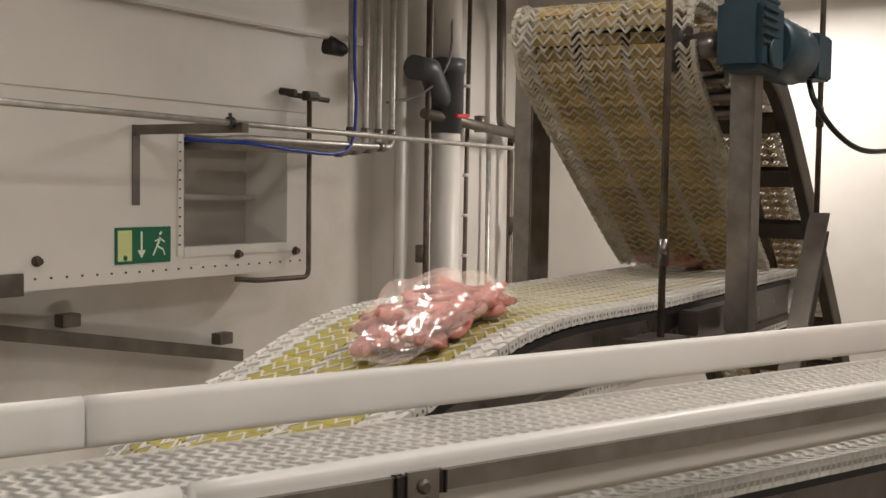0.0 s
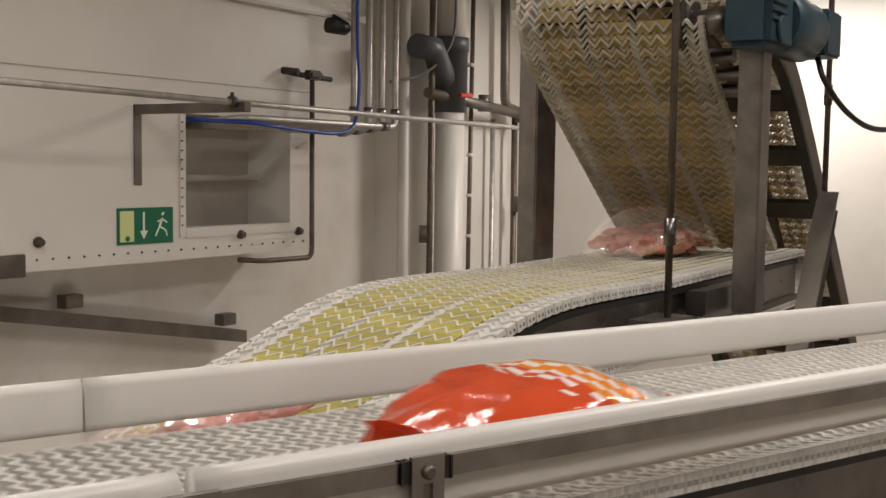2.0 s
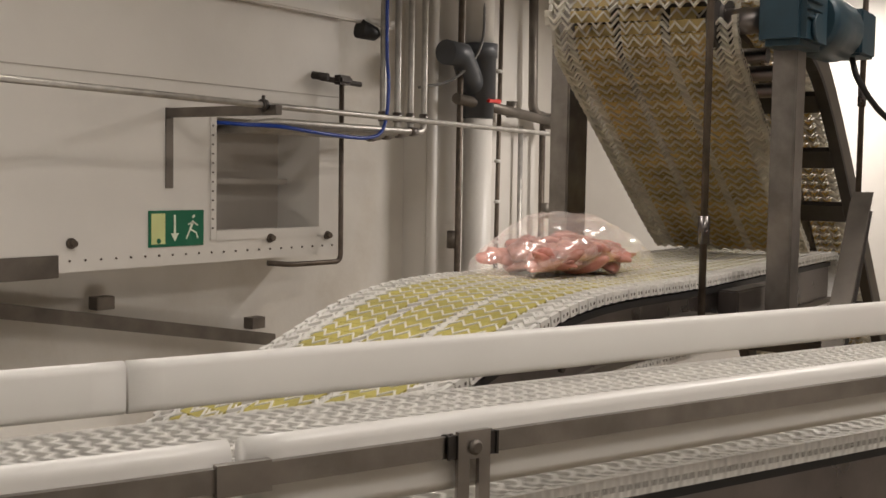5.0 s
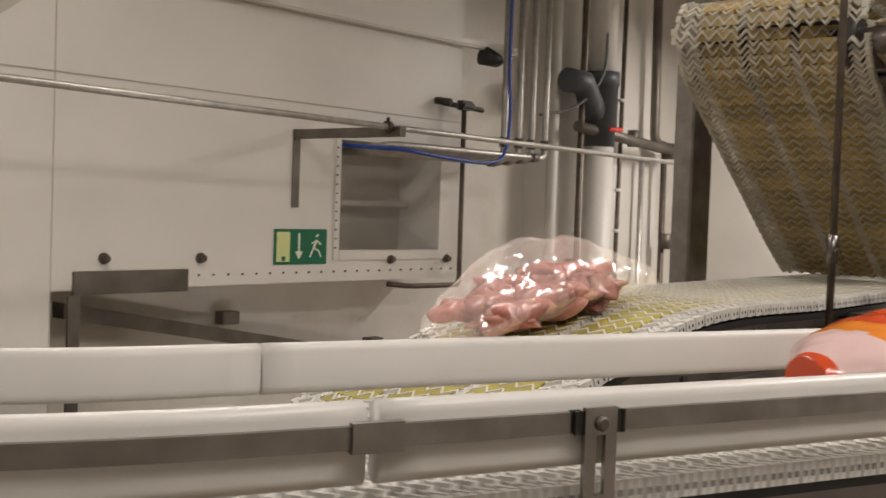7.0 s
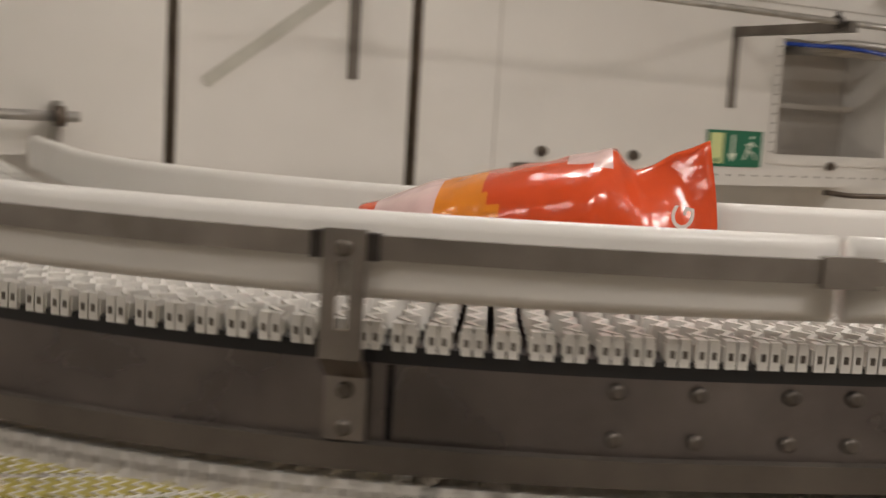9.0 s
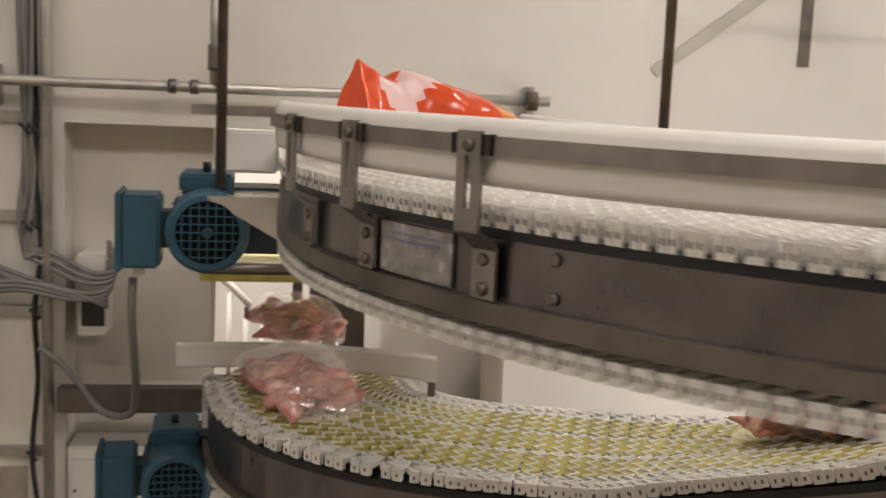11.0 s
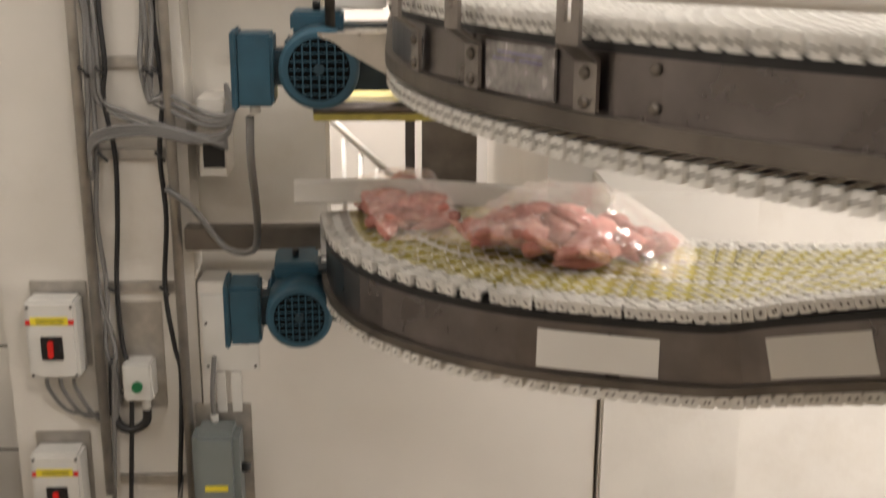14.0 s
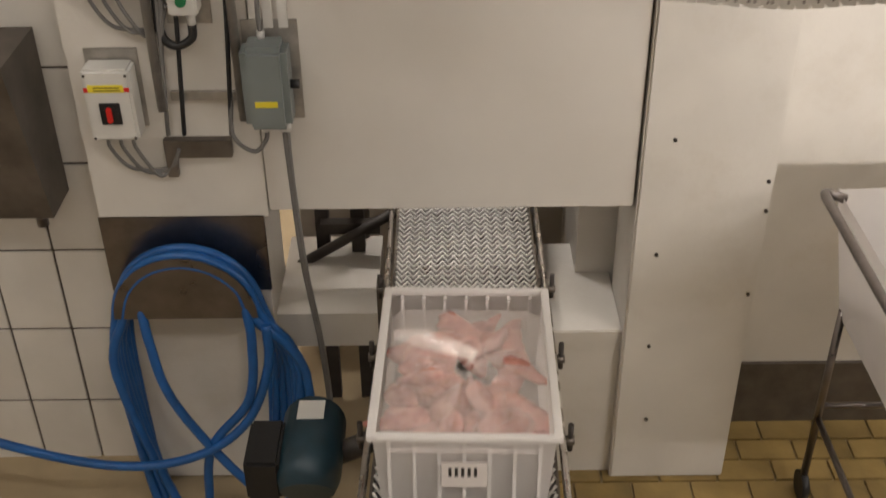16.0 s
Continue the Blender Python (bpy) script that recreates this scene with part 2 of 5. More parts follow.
def profile_sweep(bm, path, prof, mi=0, closed=True):
    """Sweeps a profile (sideways, up) along path rows (point, side, up)."""
    rows = [[bm.verts.new(p + s * a + u * b) for a, b in prof] for p, s, u in path]
    n = len(prof)
    for r0, r1 in zip(rows, rows[1:]):
        for k in range(n if closed else n - 1):
            f = bm.faces.new((r0[k], r0[(k + 1) % n], r1[(k + 1) % n], r1[k]))
            f.material_index = mi
    if closed:
        bm.faces.new(rows[0][::-1]).material_index = mi
        bm.faces.new(rows[-1]).material_index = mi
    return bm


def rect(a0, a1, b0, b1):
    return [(a0, b0), (a1, b0), (a1, b1), (a0, b1)]


def round_rect(a0, a1, b0, b1, r):
    out = []
    for cx, cy, q in ((a1 - r, b1 - r, 0), (a0 + r, b1 - r, 90), (a0 + r, b0 + r, 180), (a1 - r, b0 + r, 270)):
        for k in range(4):
            w = radians(q + 30 * k)
            out.append((cx + r * math.cos(w), cy + r * math.sin(w)))
    return out


# ---- conveyor lines ----
class Line:
    """A way in space, known by its length from the start."""

    def __init__(self, pts):
        self.p = np.array(pts, float)
        self.s = np.r_[0, np.cumsum(np.linalg.norm(np.diff(self.p, axis=0), axis=1))]
        self.length = self.s[-1]

    def at(self, s):
        return Vector([float(np.interp(s, self.s, self.p[:, k])) for k in range(3)])

    def axes(self, s, d=0.02):
        """Point, side (to the left of travel), up."""
        a, b = self.at(max(0, s - d)), self.at(min(self.length, s + d))
        t = (b - a).normalized()
        side = Vector((0, 0, 1)).cross(t).normalized()
        return self.at(s), side, t.cross(side)

    def rows(self, s0=0.0, s1=None, step=0.05):
        s1 = self.length if s1 is None else s1
        n = max(2, int((s1 - s0) / step) + 1)
        return [self.axes(s0 + (s1 - s0) * i / (n - 1)) for i in range(n)]

    def near(self, x, y):
        return float(self.s[np.argmin((self.p[:, 0] - x) ** 2 + (self.p[:, 1] - y) ** 2)])


def arc_line(x0, y0, cx, cy, r, a0, a1, x1, y1, zs, n=40):
    """A straight run, a bend round (cx, cy), a straight run. zs: heights at lengths along it."""
    pts = [(x0, y0)]
    for i in range(n + 1):
        a = radians(a0 + (a1 - a0) * i / n)
        pts.append((cx + r * math.cos(a), cy + r * math.sin(a)))
    pts.append((x1, y1))
    pts = np.array(pts)
    s = np.r_[0, np.cumsum(np.linalg.norm(np.diff(pts, axis=0), axis=1))]
    dense = np.arange(0, s[-1] + 0.01, 0.02)
    x, y = np.interp(dense, s, pts[:, 0]), np.interp(dense, s, pts[:, 1])
    z = np.interp(dense, [a for a, _ in zs], [b for _, b in zs])
    k = np.ones(9) / 9
    z = np.convolve(np.pad(z, 4, mode="edge"), k, mode="valid")
    return Line(np.stack([x, y, z], 1))


# upper line: belt centre, from the camera's side into the bend and to the wall
UP_W, LO_W = 0.44, 0.47
UP_Z = 2.22
UC = (0.92, 1.50)
UP_R = 1.20 - UP_W / 2
DIRX, DIRY = 0.929, -0.370
ux, uy = UC[0] - 0.370 * UP_R, UC[1] - 0.929 * UP_R
UPPER = arc_line(ux + 3.4 * DIRX, uy + 3.4 * DIRY, UC[0], UC[1], UP_R, 248.3, 180, UC[0] - UP_R, 4.4, [(0, UP_Z), (9, UP_Z)])
# lower line: level under the elevator, slope, bend, end at the wall block
LOWER_PLAN = smooth_curve([(3.62, 0.98, 2.285), (3.1, 0.965, 2.285), (2.4, 0.94, 2.285), (1.80, 0.945, 2.28), (1.43, 0.965, 2.18), (1.14, 1.02, 2.085), (0.92, 1.19, 1.95), (0.74, 1.37, 1.82), (0.44, 1.64, 1.70), (0.18, 1.745, 1.68), (-0.02, 1.83, 1.68), (-0.16, 1.99, 1.68), (-0.21, 2.25, 1.68), (-0.22, 2.6, 1.68), (-0.22, 3.5, 1.68)], 20)
LOWER = Line([tuple(p) for p in LOWER_PLAN])
# the way that goods take behind the block, off the end of the lower line
AWAY = Line([tuple(p) for p in LOWER_PLAN if p.y < 2.6] + [tuple(p) for p in smooth_curve([(-0.24, 2.75, 1.68), (-0.45, 2.98, 1.68), (-0.75, 3.1, 1.68), (-1.0, 3.2, 1.68)], 8)])


# ---- the room ----
def slab(name, *a, material=None, label="", bevel=0.0, kind="structure", category="wall"):
    return tagged(part(name, new_box(*a, bevel=bevel), material), label, category, "", kind)


slab("floor", -3.2, 8, -3.2, 5.2, FLOOR - 0.15, FLOOR - 0.012, material=M_FGROUT, label="ochre tiled factory floor with pale grout", category="floor")
slab("ceiling", -3.2, 8, -3.2, 5.2, CEIL, CEIL + 0.1, material=M_CEIL, label="plain white factory ceiling", category="ceiling")
slab("wall_west", -3.3, -3.15, -3.2, 5.2, FLOOR, CEIL, material=M_WALL, label="plain white wall panel")
slab("wall_south", -3.15, 7.0, -3.3, -3.15, FLOOR, CEIL, material=M_WALL, label="plain white wall panel")
slab("wall_east", 7.0, 7.15, -3.15, 5.2, FLOOR, CEIL, material=M_WALL, label="smooth white wall panel behind the elevator")
slab("wall_north", -3.15, 7.0, 5.05, 5.2, FLOOR, CEIL, material=M_WALL, label="plain white far wall panel")

# raised white panel wall that carries the exit sign: an opening goes through it
PY = 3.30
wall = thing("wall_panel_north", (0, 0, 0), "white sheet panel wall with a square opening and rivets", "wall", kind="structure")
YB = 3.62
X0, X1, OX0, OX1, OZ0, OZ1 = 0.66, 4.19, 3.375, 4.055, 2.258, 2.748
part("panel", new_box(X0, 1.985, PY, PY + 0.12, 1.2, CEIL), M_WALL, wall)
part("panel", new_box(1.989, OX0, PY, PY + 0.05, 2.122, CEIL), M_WALL, wall)
part("panel", new_box(OX0, OX1, PY, PY + 0.05, OZ1, CEIL), M_WALL, wall)
part("panel", new_box(OX0, OX1, PY, PY + 0.05, 2.122, OZ0), M_WALL, wall)
part("panel", new_box(OX1, X1, PY, PY + 0.05, 2.122, CEIL), M_WALL, wall)
part("inner_side", new_box(X1 - 0.05, X1, PY + 0.05, YB, 2.122, CEIL), M_WALL, wall)
part("underside", new_box(1.989, X1, PY + 0.05, YB, 2.122, 2.16), M_WALL, wall)
bm = bmesh.new()
for a in ((OX0 - 0.035, OX0, OZ0 - 0.04, OZ1 + 0.0), (OX0, OX1 + 0.13, OZ0 - 0.045, OZ0 - 0.002)):
    box(bm, a[0], a[1], PY - 0.006, PY - 0.0005, a[2], a[3], 0.002)
part("frame_strip", bm, M_WALL, wall, "white sheet edging strip")
part("opening_back", new_box(OX0 - 0.1, OX1 + 0.1, PY + 0.27, PY + 0.29, OZ0 - 0.04, OZ1 + 0.1), M_SHADE, wall, "wall behind the opening, its shade put into the colour")
part("opening_reveal", new_box(OX1, OX1 + 0.01, PY + 0.05, PY + 0.27, OZ0 - 0.04, OZ1 + 0.1), M_WALL, wall)
part("opening_reveal", new_box(OX0 - 0.1, OX0 - 0.09, PY + 0.05, PY + 0.27, OZ0 - 0.04, OZ1 + 0.1), M_WALL, wall)
part("opening_reveal", new_box(OX0 - 0.09, OX1, PY + 0.05, PY + 0.27, OZ1 + 0.09, OZ1 + 0.1), M_WALL, wall)
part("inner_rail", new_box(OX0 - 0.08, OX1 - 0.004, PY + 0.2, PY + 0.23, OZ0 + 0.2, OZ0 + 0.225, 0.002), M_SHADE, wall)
for xx, zz in ((2.625, 2.232), (2.194, 2.235), (3.71, 2.215), (4.11, 2.215)):
    bm = new_tube([(xx, PY - 0.03, zz), (xx, PY + 0.001, zz)], 0.014, 8)
    tube(bm, [(xx, PY - 0.012, zz), (xx, PY, zz)], 0.021, 10)
    part("bolt", bm, M_RUST, wall, "dark bolt head")
bm = bmesh.new()
for i in range(22):
    xx = 2.62 + i * 0.073
    tube(bm, [(xx, PY - 0.004, 2.165), (xx, PY, 2.165)], 0.005, 6)
for i in range(12):
    tube(bm, [(3.35, PY - 0.011, 2.27 + i * 0.04), (3.35, PY - 0.006, 2.27 + i * 0.04)], 0.004, 6)
part("rivets", bm, M_RUST, wall)
part("seam", new_box(1.985, 1.989, PY - 0.002, PY, 1.2, CEIL), M_SHADE, wall)
part("upper_seam", new_box(1.0, 4.19, PY - 0.004, PY, 2.885, 2.889), M_SHADE, wall)
part("ledge", new_box(2.4, 4.6, PY - 0.05, PY, 3.262, 3.30, 0.008), M_WALL, wall, "white ledge high on the panel")

slab("wall_north_lower", 1.99, 7.0, YB, YB + 0.12, FLOOR, CEIL, material=M_WALL_OLD, label="grey-white wall below and beside the panel")
slab("wall_north_left", 0.67, 2.1, PY + 0.12, PY + 0.2, FLOOR, 1.2, material=M_WALL_OLD, label="white wall in shade under the conveyors")
slab("recess_wall", 0.66, 2.4, 2.76, 2.86, FLOOR, 1.75, material=M_WALL_OLD, label="white painted lower wall with a grey skirting")
slab("skirting", 0.66, 2.4, 2.745, 2.76, FLOOR, FLOOR + 0.27, material=M_STEEL_DULL, label="grey metal skirting strip")

# the block that both lines run through
BY = 2.50
block = thing("wall_block", (0, 0, 0), "worn white wall block with openings for the conveyors", "wall", kind="structure")
part("upper_face", new_box(-1.30, 0.62, BY, BY + 0.3, 2.215, CEIL), M_WALL, block)
part("left_face", new_box(-1.30, -0.80, BY, BY + 0.3, 0.46, 2.215), M_WALL_OLD, block)
part("niche_back", new_box(-0.80, -0.46, BY + 0.12, BY + 0.3, 0.46, 2.215), M_WALL_OLD, block)
part("panel", new_box(-0.795, 0.270, BY - 0.01, BY + 0.11, 0.487, 1.42, 0.004), M_WALL, block, "large white sheet panel over the crate belt")
part("left_lower", new_box(-1.30, -0.82, BY, BY + 0.3, FLOOR, 0.46), M_WALL_OLD, block)
part("column", new_box(0.277, 0.666, BY - 0.03, BY + 0.26, FLOOR, 1.66, 0.006), M_WALL_OLD, block, "chipped white column with screws")
part("ledge", new_box(0.02, 0.276, BY - 0.004, BY + 0.5, -0.03, 0.022, 0.004), M_WALL_OLD, block)
part("shelf_front", new_box(0.02, 0.276, BY + 0.006, BY + 0.06, FLOOR, -0.03), M_WALL_OLD, block)
# the hollow's back takes the darkened shade colour as well
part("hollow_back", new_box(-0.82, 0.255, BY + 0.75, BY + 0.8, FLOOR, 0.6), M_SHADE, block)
part("left_ledge", new_box(-0.82, -0.5, BY + 0.05, BY + 0.5, -0.07, 0.06), M_WALL_OLD, block)
for xx, zz in ((0.365, 0.718), (0.35, 0.33), (0.36, -0.02), (0.648, 0.58), (0.655, 0.481), (0.38, -0.33), (0.645, 0.18)):
    part("screw", new_tube([(xx, BY - 0.036, zz), (xx, BY - 0.03, zz)], 0.006, 8), M_DARK, block)


# ---- conveyor belts ----
def belt_row(name, w, yellow, white=M_BELT, insert=M_YELLOW, pitch=0.034, sink=0.0022, fill=0.5, hw=0.0036):
    """One moulded slat of belt: a proud zigzag bar, a sunk core, edge blocks and, on the grip belt, three coloured strips."""
    bm = bmesh.new()
    n = 2 * int(round(w / (0.036 if yellow else 0.03)))
    step = w / n
    amp, half = (0.0105, pitch * 0.47) if yellow else (0.0055, 0.0105)
    cols = []
    for k in range(n + 1):
        y, d = -w / 2 + k * step, amp if k % 2 else -amp
        cols.append([bm.verts.new((d + sx * hw, y, z)) for sx, z in ((0.8, 0.0), (-0.8, 0.0), (-1, -0.018), (1, -0.018))])
    for c0, c1 in zip(cols, cols[1:]):
        for i in range(4):
            bm.faces.new((c0[i], c0[(i + 1) % 4], c1[(i + 1) % 4], c1[i]))
    bm.faces.new(cols[0][::-1])
    bm.faces.new(cols[-1])
    if yellow:
        lane = (w - 0.12 - 0.05) / 3
        for k in range(3):
            y0 = -w / 2 + 0.06 + k * (lane + 0.025)
            box(bm, -fill * pitch, fill * pitch, y0, y0 + lane, -0.0165, -sink, mi=1)
        if fill > 0.45:
            box(bm, -0.485 * pitch, 0.485 * pitch, -w / 2 + 0.007, w / 2 - 0.007, -0.0150, -sink - 0.0035, mi=0)
        # a second, lower zigzag behind the proud one fills the white edges and dividers
        low = []
        for k in range(n + 1):
            y, d = -w / 2 + k * step, (amp if k % 2 else -amp) + pitch / 2
            low.append([bm.verts.new((d + sx * hw * 0.8, y, z)) for sx, z in ((1, -sink - 0.001), (-1, -sink - 0.001), (-1, -0.0155), (1, -0.0155))])
        for c0, c1 in zip(low, low[1:]):
            for i in range(4):
                bm.faces.new((c0[i], c0[(i + 1) % 4], c1[(i + 1) % 4], c1[i]))
        bm.faces.new(low[0][::-1])
        bm.faces.new(low[-1])
    else:
        box(bm, -0.0045, 0.0045, -w / 2 + 0.01, w / 2 - 0.01, -0.020, -0.004, mi=0)
    for sgn in (1, -1):
        y0, y1 = sorted((sgn * (w / 2 - 0.006), sgn * (w / 2 + 0.006)))
        e = pitch * 0.58 if yellow else 0.0092
        for c, thin in ((-0.53 * e, 0.0), (0.53 * e, 0.0012 if yellow else 0.0)):
            lo_y, hi_y = (y0, y1 - thin) if sgn > 0 else (y0 + thin, y1)
            box(bm, c - 0.43 * e, c + 0.43 * e, lo_y, hi_y, -0.023 + thin, -0.001 - thin, mi=0)
            box(bm, c - 0.0018, c + 0.0018, sgn * (w / 2 + 0.0062) - 0.0004, sgn * (w / 2 + 0.0062) + 0.0004, -0.016, -0.010, mi=2)
        box(bm, -half, half, sgn * w / 2 - 0.005, sgn * w / 2 + 0.003, -0.018, -0.006, mi=0)
    me = bpy.data.meshes.new(name)
    bmesh.ops.recalc_face_normals(bm, faces=bm.faces)
    bm.to_mesh(me)
    bm.free()
    for m in (white, insert, M_STEEL_DULL):
        me.materials.append(m)
    return me


def row_pose(line, s, flip=False, drop=0.0):
    p, side, up = line.axes(s)
    t = side.cross(up)
    m = Matrix((t, side, up)).transposed().to_4x4()
    m.translation = p + up * drop
    return m @ pose(0, 0, 0, 180, 0, 0) if flip else m


def lay_belt(thing_ob, line, me, s0, s1, flip=False, drop=0.0, name="belt_slat", pitch=0.0215):
    PITCH = pitch
    n = int((s1 - s0) / PITCH)
    for i in range(n):
        ob = new(name, me)
        ob.parent = thing_ob
        ob.matrix_basis = row_pose(line, s0 + (i + 0.5) * PITCH, flip, drop)


RUNNING = []


def loop_pose(line, s0, s1, drop, u):
    """A belt row on its round: out on top, round the end, back below."""
    h, run = drop / 2, s1 - s0
    half = math.pi * h
    u %= 2 * run + 2 * half
    if u < run:
        return row_pose(line, s0 + u)
    if u < run + half:
        base, turn = row_pose(line, s1), (u - run) / h
    elif u < 2 * run + half:
        base, turn = row_pose(line, s1 - (u - run - half)), math.pi
    else:
        base, turn = row_pose(line, s0), math.pi + (u - 2 * run - half) / h
    return base @ Matrix.Translation((0, 0, -h)) @ Matrix.Rotation(turn, 4, "Y") @ Matrix.Translation((0, 0, h))


def running_belt(conv, line, me, s0, s1, drop, pitch, speed):
    total = 2 * (s1 - s0) + math.pi * drop
    n = int(total / pitch)
    for i in range(n):
        ob = new("belt_slat", me)
        ob.parent = conv
        ob.matrix_basis = loop_pose(line, s0, s1, drop, i * total / n)
        RUNNING.append((ob, line, s0, s1, drop, i * total / n, speed))


def run_belts():
    """Keys every belt row along its loop, closer together round the ends."""
    for ob, line, s0, s1, drop, u0, speed in RUNNING:
        run, half = s1 - s0, math.pi * drop / 2
        total, rows, t = 2 * run + 2 * half, [], 0.0
        while True:
            u = (u0 + speed * t) % total
            rows.append((t, loop_pose(line, s0, s1, drop, u)))
            if t >= 16.0:
                break
            ahead = min((d % total for d in (run - u, 2 * run + half - u)))
            bend = run <= u < run + half or u >= 2 * run + half or ahead < 0.5 * speed
            t = min(16.0, round(t + (0.1 if bend else 0.5), 1))
        walk(ob, rows)


def side_plates(conv, line, w, s0, s1, z0, z1, strip=True, rim=0.016):
    for sgn, lab in ((1, "outer_plate"), (-1, "inner_plate")):
        a = sgn * (w / 2 - 0.004)
        prof = rect(min(a, a - sgn * 0.006), max(a, a - sgn * 0.006), z0, z1)
        part(lab, profile_sweep(bmesh.new(), line.rows(s0, s1), prof), M_STEEL, conv, "stained stainless side plate")
        if strip:
            b = sgn * (w / 2 + 0.002)
            part("wear_strip", profile_sweep(bmesh.new(), line.rows(s0, s1), rect(min(b, b - sgn * 0.03), max(b, b - sgn * 0.03), z1, z1 + 0.014)), M_BLACK, conv, "black plastic wear strip")
        c = sgn * (w / 2 + 0.008)
        part("lower_rim", profile_sweep(bmesh.new(), line.rows(s0, s1), rect(min(c, c - sgn * 0.03), max(c, c - sgn * 0.03), z0 - rim, z0)), M_STEEL_DULL, conv)


upper = thing("conveyor", (0, 0, 0), "curved conveyor with white link belt, steel sides and plastic guards", "conveyor")
US1 = UPPER.length - 0.02
side_plates(upper, UPPER, UP_W, 0, UPPER.near(-0.06, 2.2), -0.098, -0.034, rim=0.022)
ROW_W = belt_row("belt_slat", UP_W, False)
US2 = UPPER.near(-0.06, 2.3)
running_belt(upper, UPPER, ROW_W, 0.6, US2, 0.152, 0.0215, 0.49)
part("deck", profile_sweep(bmesh.new(), UPPER.rows(0, US1), rect(-UP_W / 2 + 0.03, UP_W / 2 - 0.03, -0.045, -0.035)), M_DARK, upper)


def on_bend(angle):
    """Length along the upper line at an angle round the bend's centre."""
    return 3.4 + UP_R * radians(248.3 - angle)


def guard(conv, line, side, s0, s1, z0, z1, thick=0.022):
    """A rounded plastic guard rail in lengths with joints."""
    prof = round_rect(side - thick / 2, side + thick / 2, z0, z1, thick / 2 - 0.0002)
    return part("guard_rail", profile_sweep(bmesh.new(), line.rows(s0, s1, 0.04), prof), M_RAIL, conv, "white rounded plastic guard rail", smooth=True)


SIDE_OUT = UP_W / 2 + 0.012
SJ = UPPER.near(0.72, 0.62)
s_joint_near = 3.4 - 0.07
guard(upper, UPPER, SIDE_OUT, 0.0, s_joint_near - 0.006, 0.018, 0.085)
guard(upper, UPPER, SIDE_OUT, s_joint_near + 0.006, on_bend(188), 0.018, 0.085)
SIDE_IN = -UP_W / 2 - 0.02
guard(upper, UPPER, SIDE_IN, 0.0, SJ - 0.002, 0.008, 0.07)
guard(upper, UPPER, SIDE_IN, SJ + 0.002, UPPER.near(-0.06, 1.9), 0.008, 0.07)
part("guard_bar", profile_sweep(bmesh.new(), UPPER.rows(0.0, on_bend(188), 0.04), rect(SIDE_OUT + 0.011, SIDE_OUT + 0.018, 0.050, 0.068)), M_STRAP, upper, "flat steel bar carrying the guard")


def bracket(conv, line, s, so=SIDE_OUT + 0.018):
    """A slotted steel strap, bent in under the guard to a foot on the side plate, with bolts."""
    p, side, up = line.axes(s)
    m = Matrix((side.cross(up), side, up)).transposed().to_4x4()
    m.translation = p
    bm = bmesh.new()
    foot = UP_W / 2 + 0.003
    way = ((so, 0.072), (so, 0.048), (so, -0.004), (so, -0.024), (foot + 0.004, -0.040), (foot, -0.044), (foot, -0.096))
    grid = [[bm.verts.new(m @ Vector((x, y, z))) for x in (-0.0165, -0.005, 0.005, 0.0165)] for y, z in way]
    for i, (r0, r1) in enumerate(zip(grid, grid[1:])):
        for k in range(3):
            if (i, k) != (1, 1):
                bm.faces.new((r0[k], r0[k + 1], r1[k + 1], r1[k]))
    bmesh.ops.recalc_face_normals(bm, faces=bm.faces)
    bmesh.ops.solidify(bm, geom=bm.faces[:], thickness=0.005)
    st = part("bracket", bm, M_STRAP, conv, "slotted steel guard bracket")
    for x in (-0.024, 0.017):
        part("spacer", new_box(x, x + 0.007, so - 0.006, so + 0.002, 0.051, 0.067, 0.002, m=m), M_DARK, st)
    for z, y in ((0.058, so + 0.003), (-0.056, foot + 0.003), (-0.086, foot + 0.003)):
        part("bolt", new_tube([m @ Vector((0, y, z)), m @ Vector((0, y + 0.004, z)), m @ Vector((0, y + 0.007, z))], 0.009, 8, radii=[0.007, 0.007, 0.0045]), M_STEEL_DULL, st)


for s in (3.4 - 0.278, on_bend(234), on_bend(214.3), on_bend(204.2), on_bend(195.3)):
    bracket(upper, UPPER, s)
sc = 3.4 - 0.07
part("clip", profile_sweep(bmesh.new(), UPPER.rows(sc - 0.022, sc + 0.022, 0.02), rect(SIDE_OUT + 0.014, SIDE_OUT + 0.022, 0.047, 0.071)), M_STRAP, upper, "steel clip over the bar joint")

part("end_guard", new_box(-0.40, -0.29, 1.97, 1.99, 2.15, 2.235, 0.006), M_RAIL, upper, "white plastic end guard")
part("end_bar", new_box(-0.46, -0.27, 1.955, 1.968, 2.262, 2.282, 0.002), M_STRAP, upper, "flat steel end bar")
lower = thing("conveyor", (0, 0, 0), "sloping curved conveyor with white and yellow grip belt", "conveyor")
LS1 = LOWER.length - 0.02
side_plates(lower, LOWER, LO_W, 0.05, LOWER.near(-0.235, 2.2), -0.14, -0.042)
ROW_Y = belt_row("belt_slat", LO_W, True)
running_belt(lower, LOWER, ROW_Y, 0.0, LOWER.near(-0.235, 2.22), 0.18, 0.034, 0.285)
part("deck", profile_sweep(bmesh.new(), LOWER.rows(0.05, LOWER.near(-0.235, 2.2)), rect(-LO_W / 2 + 0.03, LO_W / 2 - 0.03, -0.045, -0.035)), M_DARK, lower)
far = thing("conveyor", (0, 0, 0), "plain white belt carrying on behind the wall", "conveyor")
